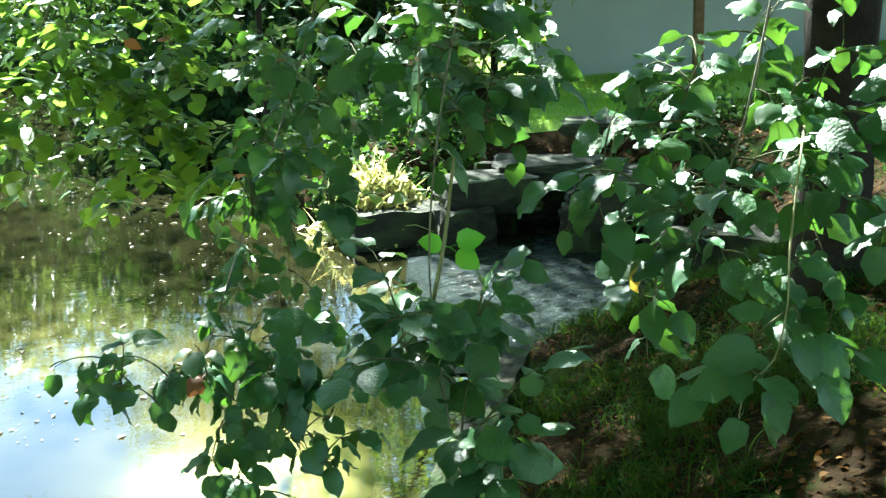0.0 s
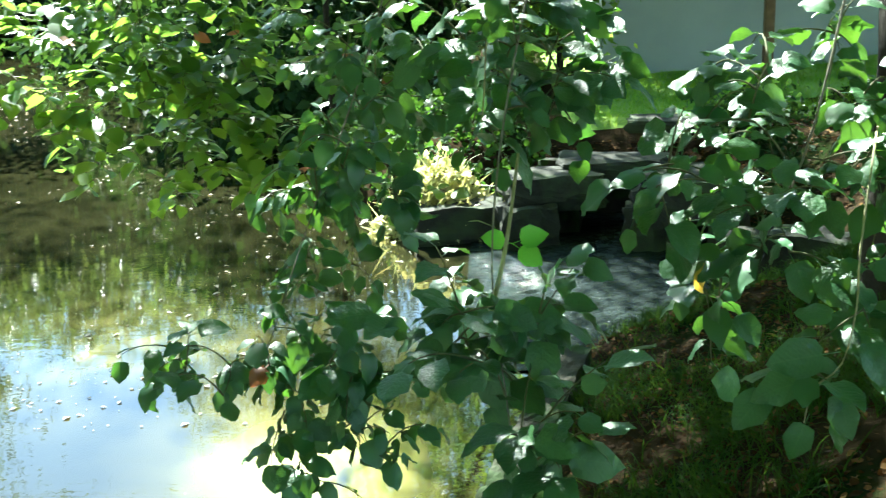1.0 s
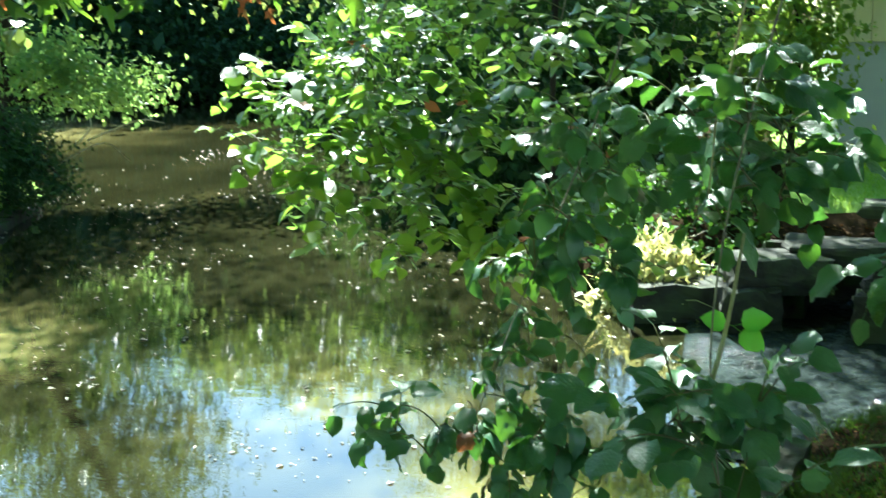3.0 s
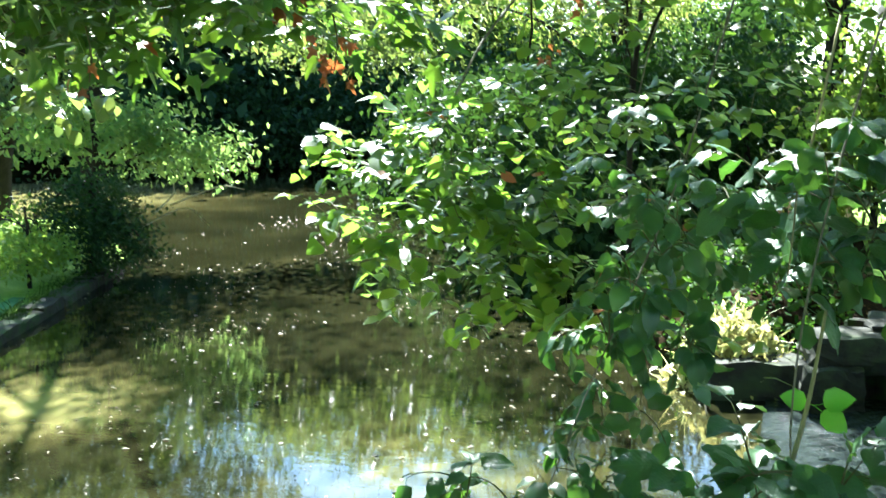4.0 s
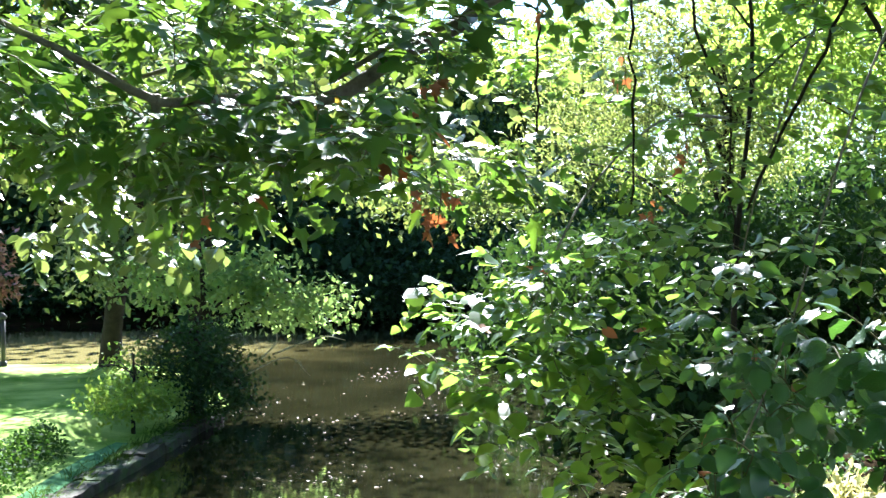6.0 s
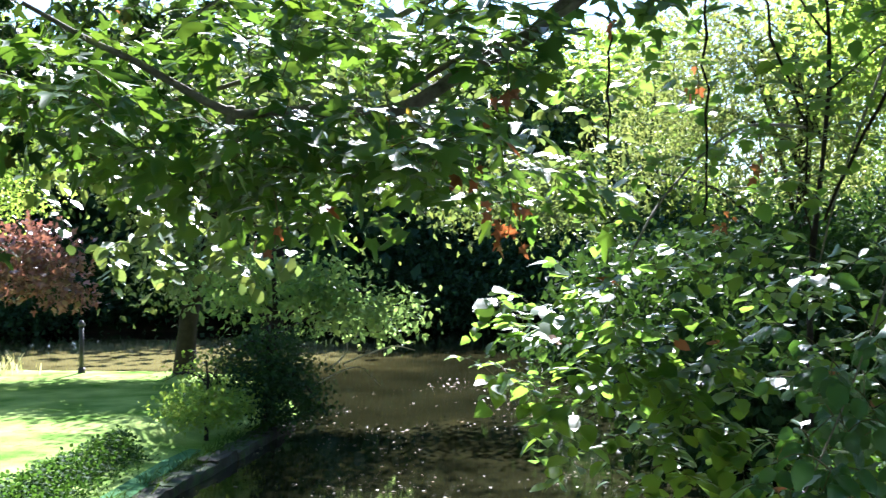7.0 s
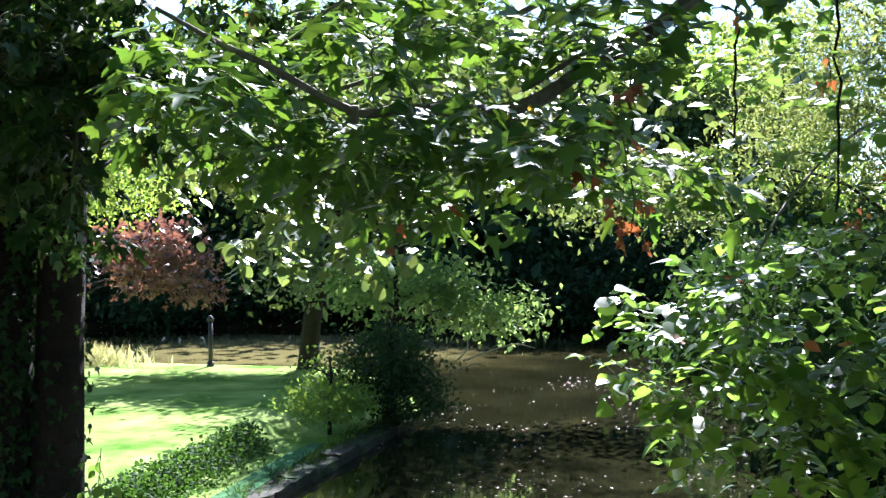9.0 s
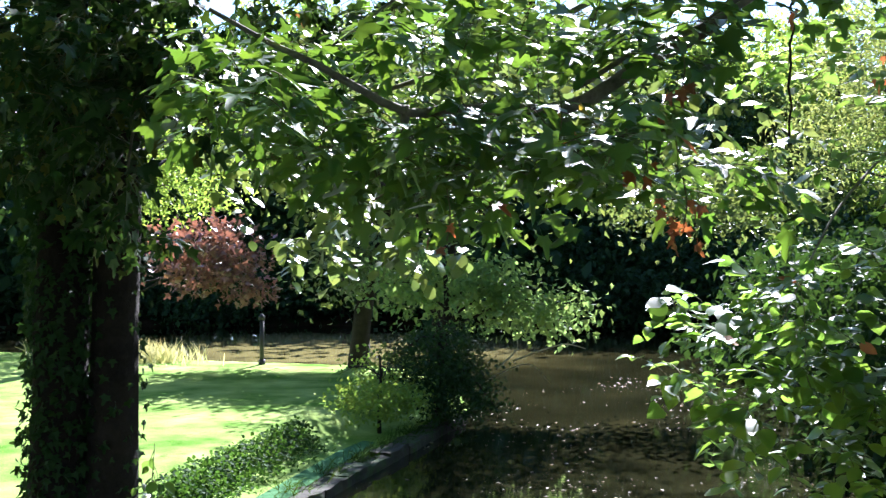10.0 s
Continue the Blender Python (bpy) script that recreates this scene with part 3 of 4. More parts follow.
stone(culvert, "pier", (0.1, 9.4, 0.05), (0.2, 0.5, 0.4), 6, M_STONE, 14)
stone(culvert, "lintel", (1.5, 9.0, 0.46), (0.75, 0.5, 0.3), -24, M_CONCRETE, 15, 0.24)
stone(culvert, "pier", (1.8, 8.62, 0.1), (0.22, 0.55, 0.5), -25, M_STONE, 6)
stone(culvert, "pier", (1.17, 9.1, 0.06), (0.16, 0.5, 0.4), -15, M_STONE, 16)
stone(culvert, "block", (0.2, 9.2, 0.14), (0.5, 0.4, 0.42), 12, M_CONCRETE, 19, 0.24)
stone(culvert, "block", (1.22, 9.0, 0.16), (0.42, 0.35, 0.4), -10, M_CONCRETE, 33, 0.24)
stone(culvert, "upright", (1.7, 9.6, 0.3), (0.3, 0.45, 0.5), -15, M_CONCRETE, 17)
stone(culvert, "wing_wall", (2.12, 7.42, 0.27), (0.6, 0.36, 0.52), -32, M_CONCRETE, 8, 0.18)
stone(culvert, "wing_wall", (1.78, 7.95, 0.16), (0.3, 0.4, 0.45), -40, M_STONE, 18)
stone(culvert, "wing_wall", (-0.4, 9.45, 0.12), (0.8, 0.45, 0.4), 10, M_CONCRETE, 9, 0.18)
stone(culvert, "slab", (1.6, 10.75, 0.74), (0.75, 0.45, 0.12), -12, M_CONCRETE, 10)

# ---- bank edge stones ----
kerb = thing("bank_edging", (0.1, 5.0, 0.1), "dark stone edging along the grassy bank", "edging")
for i in range(6):
    x, y = -0.08 + 0.085 * i, 4.25 + 0.34 * i
    stone(kerb, "stone", (x, y, 0.03), (0.2, 0.36, 0.4), -14 + 3 * math.sin(i * 2.1), M_STONE, 20 + i)

retaining = thing("retaining_wall", (-8.4, 10.4, 0.1), "low mossy stone wall along the pond's edge", "wall")
for i in range(9):
    u = (i + 0.5) / 9
    stone(retaining, "stone", (-7.83 - 2.13 * u, 8.03 + 6.05 * u, -0.13 + 0.015 * math.sin(i * 3.7)), (0.34, 0.74, 0.5), 19 + 2 * math.sin(i * 1.7), M_STONE, 40 + i, 0.14)
solid("duckweed", [(x * 1.1, y * 1.1, 0.125) for x, y in ((-7.0, 6.8), (-7.24, 7.55), (-8.2, 9.65), (-8.5, 10.3), (-8.68, 10.3), (-8.46, 9.6), (-7.5, 7.4), (-7.25, 6.8))],
             [(0, 1, 6), (0, 6, 7), (1, 2, 5), (1, 5, 6), (2, 3, 4), (2, 4, 5)], M_WEED, "pale green algae and duckweed behind the low wall", "duckweed", kind="stuff")

# ---- bollard ----
bollard = thing("bollard", (-16.46, 16.29, 0.35), "slim black iron bollard at the lawn's far edge", "bollard")
V, F = tube([(-16.46, 16.29, 0.3), (-16.46, 16.29, 1.28)], [0.045, 0.045], 10)
part("shaft", mesh_np("shaft", V, F, M_IRON), bollard)
V, F = tube([(-16.46, 16.29, 1.28), (-16.46, 16.29, 1.33), (-16.46, 16.29, 1.4)], [0.07, 0.07, 0.02], 10)
part("cap", mesh_np("cap", V, F, M_IRON), bollard)
V, F = tube([(-16.46, 16.29, 0.3), (-16.46, 16.29, 0.45)], [0.08, 0.07], 10)
part("base", mesh_np("base", V, F, M_IRON), bollard)

# ---- woods round the pond ----
spots = [(-42.5, 21.0), (-49.0, 15.5), (-57.0, 12.0), (-11.5, 40.0), (-6.0, 46.0), (-1.0, 42.0), (-14.5, 41.0), (-20.0, 40.5), (-30.0, 46.0), (-39.0, 41.0), (-46.0, 34.0),
         (4.0, 34.0), (-17.0, 47.0), (-30.0, 43.0), (-42.0, 34.0), (-53.0, 24.0), (8.0, 22.0), (-62.0, 6.0),
         # these stand out of view round the eye, added to block sky light
         (-4.0, -6.5), (3.0, -8.0), (8.5, -3.0), (8.0, 4.5), (-11.0, -5.0), (-17.0, 0.5), (-25.0, 4.0), (10.0, 11.0), (-1.0, -16.0), (-20.0, -9.0), (14.0, -12.0)]
made = {}
for i, (x, y) in enumerate(spots):
    k = i % 3
    if k not in made:
        h, w = ((19.5, 4.6), (21.0, 5.2), (18.0, 4.4))[k]
        z = on_ground(x, y)
        lobes = [((x, y, z + h * 0.62), (w, w, h * 0.36), 300), ((x + w * 0.6, y, z + h * 0.42), (w * 0.7, w * 0.8, h * 0.2), 90), ((x - w * 0.5, y - w * 0.4, z + h * 0.28), (w * 0.8, w * 0.7, h * 0.2), 110)]
        made[k] = tree("tree", "tall leafy woodland tree, some added unseen behind the view", (x, y, z), h * 0.8, 0.32, lobes, 34, 0.3, M_WOODS, 100 + k, spread=0.75, group="trees round the pond", limbs=7)
    else:
        copy_thing(made[k], Matrix.Translation((x, y, on_ground(x, y))) @ Matrix.Rotation(1.3 * i, 4, "Z") @ Matrix.Scale(0.6 if y > 33 and x > -13 else 0.6 if y > 36 and x > -24 else 0.6 if y > 24 and -34 < x < -24 else 0.8 if y > 24 and x < -24 else 0.9, 4))

# shrubs overhanging the far shore and undergrowth behind; ivy's dark leaf paints their shade
shrub0 = None
RING = [(-3.2, 15.2), (-4.6, 20), (-6.2, 24.5), (-8.6, 29), (-11, 34.2), (-15, 36.5), (-19.5, 37), (-23.5, 34.5), (-27.5, 31.5), (-31.5, 28.5), (-35, 24.5), (-39, 19.5), (-43.5, 14.0), (-50, 10)]
BACK = [(-7.0, 38), (-12, 41), (-17.5, 42.5), (-23, 41), (-28, 38), (-33, 34.5), (-38, 29.5), (-42.5, 24), (-47, 18.5), (-53, 14), (-60, 9), (-3, 36), (-10, 47), (-20, 49), (-30, 45), (-40, 38), (-50, 28), (-60, 18)]
for i, (x, y) in enumerate(RING + BACK):
    z = on_ground(x, y)
    if shrub0 is None:
        shrub0 = tree("shrub", "dense dark waterside shrub drooping over the pond", (x, y, z), 2.2, 0.08, [((x, y, z + 1.5), (1.9, 1.9, 1.3), 110), ((x + 0.8, y - 0.8, z + 0.7), (1.6, 1.4, 0.7), 80)], 40, 0.16, M_IVY, 130, spread=0.4, category="shrub", group="waterside shrubs", limbs=4)
    else:
        scale = 1.25 + 0.03 * (i % 7) if i < len(RING) else 1.7 if x > -13 else 3.2 + 0.25 * (i % 4)
        copy_thing(shrub0, Matrix.Translation((x, y, z - 0.1)) @ Matrix.Rotation(2.1 * i, 4, "Z") @ Matrix.Scale(scale, 4))

# dark evergreens behind the far shore, wearing the shade-toned leaf
yew0 = None
for i, (x, y, scale) in enumerate(((-13.6, 38.4, 0.75), (-16.6, 39.4, 1.25), (-19.8, 39.2, 1.4), (-22.6, 37.8, 1.35), (-11.6, 37.2, 0.7))):
    z = on_ground(x, y)
    if yew0 is None:
        yew0 = tree("evergreen_tree", "broad dark evergreen at the far waterside", (x, y, z), 7.0, 0.2, [((x, y, z + 3.2), (1.9, 1.7, 3.0), 190), ((x, y - 0.3, z + 6.2), (1.2, 1.1, 2.2), 90), ((x + 0.4, y - 1.2, z + 1.0), (2.0, 1.2, 0.9), 80)], 40, 0.2, M_SHADE, 135, spread=0.4, group="evergreens", limbs=5)
    else:
        copy_thing(yew0, Matrix.Translation((x, y, z - 0.1)) @ Matrix.Rotation(1.7 * i, 4, "Z") @ Matrix.Scale(scale, 4))

# undergrowth on the near side of the spit; dark leaves paint in shade
dark0 = None
for i, (x, y, scale) in enumerate(((-4.6, 19.0, 1.0), (-2.6, 17.2, 0.95), (-6.4, 22.0, 1.15), (-0.8, 16.4, 0.8), (-8.2, 25.6, 1.2), (-3.4, 22.0, 1.1))):
    z = on_ground(x, y)
    if dark0 is None:
        dark0 = tree("shrub", "shaded dark green shrub under the willow", (x, y, z), 2.6, 0.07, [((x, y, z + 1.9), (1.3, 1.1, 1.3), 120), ((x + 0.5, y - 0.6, z + 0.9), (1.2, 0.9, 0.7), 70)], 36, 0.13, M_IVY, 136, spread=0.34, category="shrub", group="shaded shrubs", limbs=4)
    else:
        copy_thing(dark0, Matrix.Translation((x, y, z - 0.1)) @ Matrix.Rotation(1.1 * i, 4, "Z") @ Matrix.Scale(scale, 4))

# ---- trees and shrubs of the lawn ----
tree("tree", "small leaning tree at the lawn's far corner", (-14.47, 17.0, 0.3), 4.2, 0.2, [((-15.0, 18.6, 4.8), (3.4, 1.5, 1.4), 420), ((-14.0, 16.6, 2.5), (1.3, 0.9, 0.8), 40), ((-11.4, 17.6, 4.2), (2.4, 1.6, 1.4), 14)],
     40, 0.14, M_SUNLEAF, 140, spread=0.38, lean=(1.0, -0.2), limbs=8)
# its lobes above eight metres are out of view, added to shade the pond
tree("tree", "tall tree leaning out over the pond, high crown added for shade", (-12.2, 16.4, 0.35), 10.0, 0.13, [((-8.8, 16.8, 8.6), (2.8, 2.0, 1.0), 56), ((-12.0, 17.5, 6.0), (1.6, 1.6, 1.0), 36), ((-6.8, 18.6, 9.8), (1.8, 1.8, 0.8), 40), ((-7.6, 18.2, 3.7), (2.2, 1.2, 0.6), 70), ((-10.7, 17.3, 5.6), (1.7, 1.4, 1.8), 150), ((-10.0, 22.4, 11.2), (3.4, 2.6, 1.0), 62)],
     40, 0.13, M_SUNLEAF, 145, spread=0.42, lean=(2.5, 0.8), limbs=2)
tree("willow_tree", "pale sunlit willow with fine hanging leaves", (-3.4, 20.5, 0.4), 6.0, 0.16, [((-4.8, 20.8, 6.4), (1.7, 1.2, 1.5), 130), ((-2.4, 20.6, 6.6), (1.5, 1.2, 1.3), 90), ((-3.4, 20.0, 5.0), (1.9, 1.4, 1.6), 190), ((-6.2, 21.6, 5.2), (1.2, 1.2, 1.4), 60)],
     42, 0.13, M_WILLOW, 146, "lance", 0.34, limbs=10)
tree("copper_tree", "copper-leaved tree with green upper crown by the water", (-19.6, 15.0, 0.35), 6.5, 0.22, [((-22.5, 18.6, 5.0), (2.8, 1.4, 1.5), 180)], 40, 0.13, M_WOODS, 150, spread=0.42, limbs=6)
tree("copper_shrub", "low copper-red maple crown glowing in the sun", (-17.7, 13.3, 0.35), 2.0, 0.06, [((-15.6, 14.1, 2.65), (0.95, 0.9, 0.6), 60), ((-15.0, 14.5, 2.1), (0.55, 0.5, 0.3), 12), ((-16.0, 14.0, 2.2), (0.5, 0.5, 0.3), 8)], 20, 0.14, M_RED, 160, "palm", spread=0.2, category="shrub", limbs=5)
tree("ivy_bush", "dark ivy-clad bush at the wall's end", (-9.95, 13.6, 0.3), 1.3, 0.1, [((-9.75, 13.4, 1.0), (0.7, 0.7, 0.6), 110), ((-9.3, 13.2, 0.55), (0.6, 0.5, 0.4), 50)], 40, 0.07, M_IVY, 170, spread=0.16, category="bush", limbs=4)
tree("pale_shrub", "pale grey-green feathery shrub above the dark bush", (-10.6, 14.6, 0.3), 2.4, 0.07, [((-11.2, 15.0, 2.15), (1.0, 0.8, 0.55), 46), ((-10.0, 15.0, 2.05), (0.8, 0.7, 0.5), 40), ((-9.0, 15.3, 1.7), (0.7, 0.6, 0.35), 24)], 36, 0.12, M_PALE, 180, "small", 0.25, category="shrub", limbs=6)
tree("bank_shrub", "light green weeds and shrubs on the lawn's edge", (-9.9, 12.1, 0.3), 0.9, 0.03, [((-9.8, 12.0, 0.6), (0.5, 0.8, 0.25), 50), ((-10.5, 13.1, 0.8), (0.5, 0.6, 0.35), 30)], 36, 0.07, M_WOODS, 190, "small", 0.16, category="shrub", limbs=5)


def cloud_on_ground(name, label, category, rng, x, y, kind, size, mat, lift, lean, group=""):
    """Loose leaves or blades that stand or lie on the ground at the given places."""
    z = height(x[None], y[None])[0] + lift
    n = len(x)
    P = np.column_stack([x, y, z])
    if lean:
        D = rng.standard_normal((n, 3)) * 0.45 + np.array([0, 0, 1.0])
        N = rng.standard_normal((n, 3)) + np.array([0, 0, 0.2])
    else:
        D = rng.standard_normal((n, 3)) * np.array([1, 1, 0.15])
        N = rng.standard_normal((n, 3)) * 0.3 + np.array([0, 0, 1.0])
    S = size * (0.6 + 0.8 * rng.random(n))
    return solid(name, *leaf_cloud(kind, P, D, N, S), mat, label, category, group, "stuff")


rng = np.random.default_rng(7)
# ground cover in front of the lawn
n = 5200
u, w = rng.random(n) * 1.25 - 0.2, rng.standard_normal(n) * 0.2
x, y = -8.75 - 1.2 * u + 0.93 * w, 7.7 + 2.8 * u + 0.33 * w
P = np.column_stack([x, y, 0.1 + 0.4 * rng.random(n) * np.exp(-(w / 0.3) ** 2)])
solid("ground_cover", *leaf_cloud("round", P, rng.standard_normal((n, 3)) + [0, 0, -0.1], rng.standard_normal((n, 3)) * 0.5 + [0, 0, 0.9], 0.042 * (0.6 + 0.7 * rng.random(n))), M_IVYLIGHT,
      "low leafy ground cover between lawn and ditch", "ground cover", kind="stuff")
# lawn grass
x, y = -23 + 15.4 * rng.random(30000), 5 + 12 * rng.random(30000)
ok = shore(x[None], y[None])[0] > 0.15
cloud_on_ground("lawn_grass", "short sunlit lawn grass", "grass", rng, x[ok], y[ok], "blade", 0.034, M_GRASS, -0.01, True)
# reeds
x, y = -20.2 + 0.8 * rng.standard_normal(9000), 15.4 + 0.4 * rng.standard_normal(9000)
cloud_on_ground("reeds", "tall sunlit pale reeds at the water's edge", "reeds", rng, x, y, "blade", 0.42, M_REED, -0.05, True)
n = 1500
x, y = -0.66 + 0.24 * rng.standard_normal(n), 9.62 + 0.15 * rng.standard_normal(n)
P = np.column_stack([x, y, height(x[None], y[None])[0] + 0.05 + 0.3 * rng.random(n) * np.exp(-((x + 0.66) / 0.4) ** 2)])
clump = joined([leaf_cloud("small", P, rng.standard_normal((n, 3)) + [0, 0, 0.2], rng.standard_normal((n, 3)) * 0.5 + [0, -0.2, 0.9], 0.085 * (0.5 + rng.random(n))),
                leaf_cloud("blade", P[:260] - [0, 0, 0.1], rng.standard_normal((260, 3)) * 0.5 + [0, 0, 1.0], rng.standard_normal((260, 3)) + [0, 0, 0.2], 0.3 * (0.6 + 0.8 * rng.random(260)))])
solid("sunlit_weeds", *clump, M_REED, "pale sunlit weeds and grass on the spit", "weeds", kind="stuff")
u = rng.random(1300)
u = np.clip(u + 0.06 * np.sin(u * 40), 0, 1)
w = 0.12 * rng.standard_normal(len(u))
P = np.column_stack([-7.97 - 2.13 * u + w, 8.03 + 6.05 * u, 0.08 + 0.03 * rng.random(len(u))])
solid("wall_weeds", *leaf_cloud("blade", P, rng.standard_normal((len(u), 3)) * 0.6 + [0.35, 0, 0.5], rng.standard_normal((len(u), 3)) + [0, 0, 0.3], 0.16 * (0.5 + rng.random(len(u)))), M_GRASS_SHADED,
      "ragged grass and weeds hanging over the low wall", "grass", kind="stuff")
# grass tufts on the near bank
tx, ty = 0.1 + 2.7 * rng.random(900), 2.2 + 5.2 * rng.random(900)
keep = (shore(tx[None], ty[None])[0] > 0.1) & (np.sin(tx * 3.3 + 1) * np.sin(ty * 2.6) + 0.5 * np.sin(tx * 7.1 + ty * 4.3) > -0.25)
tx, ty = tx[keep], ty[keep]
x, y = np.repeat(tx, 46) + 0.07 * rng.standard_normal(46 * len(tx)), np.repeat(ty, 46) + 0.07 * rng.standard_normal(46 * len(tx))
cloud_on_ground("bank_grass", "long dark arching grass tufts on the shaded bank", "grass", rng, x, y, "arch", 0.12, M_GRASS_SHADED, -0.01, True)
x, y = 0.9 + 6.0 * rng.random(16000), 11.3 + 3.4 * rng.random(16000)
cloud_on_ground("lawn_grass", "rough grass below the outbuilding's wall", "grass", rng, x, y, "arch", 0.1, M_GRASS, -0.01, True)
x, y = 0.2 + 3.5 * rng.random(24000), 2.2 + 8.9 * rng.random(24000)
ok = shore(x[None], y[None])[0] > 0.03
cloud_on_ground("fallen_leaves", "brown fallen leaves scattered over the bank", "leaf litter", rng, x[ok], y[ok], "round", 0.026, M_LITTER, 0.008, False)
n = 5200
x, y = -2.6 + 3.0 * rng.random(n), 9.6 + 4.2 * rng.random(n)
ok = shore(x[None], y[None])[0] > 0.02
z = height(x[None], y[None])[0] + 0.02 + 0.16 * rng.random(n)
P = np.column_stack([x, y, z])[ok]
n = len(P)
solid("spit_weeds", *leaf_cloud("round", P, rng.standard_normal((n, 3)), rng.standard_normal((n, 3)) * 0.5 + [0, 0, 0.9], 0.06 * (0.6 + 0.8 * rng.random(n))), M_IVYLIGHT,
      "low dark leafy weeds covering the spit", "weeds", kind="stuff")
# floating bits
x, y = -11 + 12 * rng.random(9000), 5.5 + 18 * rng.random(9000) ** 1.1
ok = (shore(x[None], y[None])[0] < -0.1) & (np.sin(x * 1.7 + np.sin(y * 0.9)) * np.sin(y * 1.3 + 0.8 * np.sin(x)) + 0.7 * rng.random(9000) > 0.38)
P = np.column_stack([x[ok], y[ok], np.full(ok.sum(), 0.006)])
solid("floating_leaves", *leaf_cloud("small", P, rng.standard_normal((len(P), 3)) * [1, 1, 0.02], np.tile([0, 0, 1.0], (len(P), 1)), 0.062 * (0.2 + 1.0 * rng.random(len(P)) ** 4)), M_FLOAT,
      "pale leaves and specks floating on the pond", "floating leaves", kind="stuff")


# ---- ivy-clad twin trunks ----
def ivy_trunk(label, foot, head, r, ivy, seed):
    rng = np.random.default_rng(seed)
    root = thing("tree", Vector(foot), label, "tree", "ivy-clad trunks")
    path = spline([foot, (np.array(foot) * 0.6 + np.array(head) * 0.4) + [0.05, 0.03, 0], head], 18)
    part("trunk", mesh_np("trunk", *tube(path, r * np.concatenate([np.linspace(1.5, 1.12, 4), np.linspace(1.08, 0.85, 14)]), 14, 0.06, rng), M_BARK), root)
    n = ivy
    u = rng.random(n)
    i = (u * 17).astype(int)
    a = rng.random(n) * 2 * np.pi
    out = np.column_stack([np.cos(a), np.sin(a), np.zeros(n)])
    P = path[i] + (path[np.minimum(i + 1, 17)] - path[i]) * rng.random((n, 1)) + out * (r * (1.0 + 0.6 * rng.random((n, 1)) * (0.5 + 0.5 * np.sin(u * 19 + a)[:, None] ** 2)))
    D = out * 0.5 + np.array([0, 0, -0.8]) + rng.standard_normal((n, 3)) * 0.4
    part("ivy", mesh_np("ivy", *leaf_cloud("palm", P, D, out + rng.standard_normal((n, 3)) * 0.35, 0.055 * (0.6 + 0.8 * rng.random(n))), M_IVY), root, "dark green ivy leaves", "stuff")
    return root


ivy_trunk("dark trunk thickly clad in ivy", (-5.24, 3.62, 0.3), (-5.34, 3.62, 9.0), 0.135, 6400, 31)
ivy_trunk("dark rough tree trunk with sparse ivy", (-5.04, 3.79, 0.3), (-5.0, 3.83, 9.0), 0.122, 900, 32)

# out-of-view maple added to keep sun off the foliage by the ivy trunks
tree("tree", "unseen maple crown added to shade the ivy trunk foliage", (-7.0, 5.1, 0.35), 7.5, 0.12, [((-6.9, 7.3, 7.4), (1.3, 1.5, 0.9), 120), ((-4.1, 8.3, 7.7), (0.8, 0.8, 0.6), 12)], 36, 0.12, M_MAPLE, 205, spread=0.35, limbs=2, lean=(-0.3, 0.25))
# high canopy outside the view, added only to darken the shade below
tree("tree", "unseen spreading tree added to roof out sky light", (-1.5, -4.5, 1.0), 9.0, 0.35, [((0.0, 1.2, 9.6), (6.5, 6.0, 0.9), 420), ((3.5, 7.5, 9.8), (2.5, 2.5, 0.8), 90), ((-4.0, 3.6, 10.6), (4.5, 3.8, 0.9), 420), ((-10.0, 4.6, 11.2), (3.5, 4.0, 0.9), 280), ((-16.0, 7.0, 12.0), (5.0, 4.0, 1.0), 360)], 40, 0.24, M_WOODS, 206, spread=0.5, limbs=9, lean=(0.5, 2.0))
tree("shrub", "tall dark shrub at the building's corner", (0.75, 14.0, 0.5), 2.4, 0.05, [((0.8, 14.0, 2.3), (0.5, 0.4, 1.2), 90), ((0.3, 14.3, 1.6), (0.4, 0.4, 0.8), 40)], 36, 0.1, M_WOODS, 207, spread=0.2, category="shrub", limbs=4)
# the linden by the bank; its unseen crown lobes are placed to shade boughs
tree("linden_tree", "dark trunked linden on the leaf-strewn bank", (1.77, 4.83, 0.75), 6.5, 0.17, [((2.6, 6.2, 6.4), (1.8, 2.0, 1.2), 110), ((1.5, 8.2, 6.6), (1.4, 1.8, 1.1), 100), ((1.5, 2.0, 7.5), (3.0, 2.6, 1.2), 150), ((-2.3, 8.2, 6.8), (0.9, 1.4, 0.7), 44), ((-2.9, 10.4, 6.8), (0.9, 1.0, 0.6), 24)], 34, 0.11, M_LINDEN, 200, "round", 0.3, limbs=6, bark=M_TRUNK)
tree("dark_bush", "small dark bush on the littered slope", (2.2, 9.35, 0.5), 0.6, 0.03, [((2.15, 9.3, 1.0), (0.4, 0.35, 0.3), 50)], 36, 0.06, M_IVY, 201, spread=0.13, category="bush", limbs=4)
# spit and culvert trees; their high crowns are added to shade the ground
tree("tree", "slender many-stemmed tree on the spit", (-1.75, 11.4, 0.35), 6.5, 0.032, [((-0.9, 10.9, 6.5), (1.9, 1.7, 1.2), 190), ((-1.2, 13.3, 6.6), (1.2, 1.2, 0.8), 90), ((-2.7, 12.7, 6.5), (0.7, 1.0, 0.6), 46)], 38, 0.11, M_LINDEN_BACKLIT, 210, spread=0.36, limbs=4)
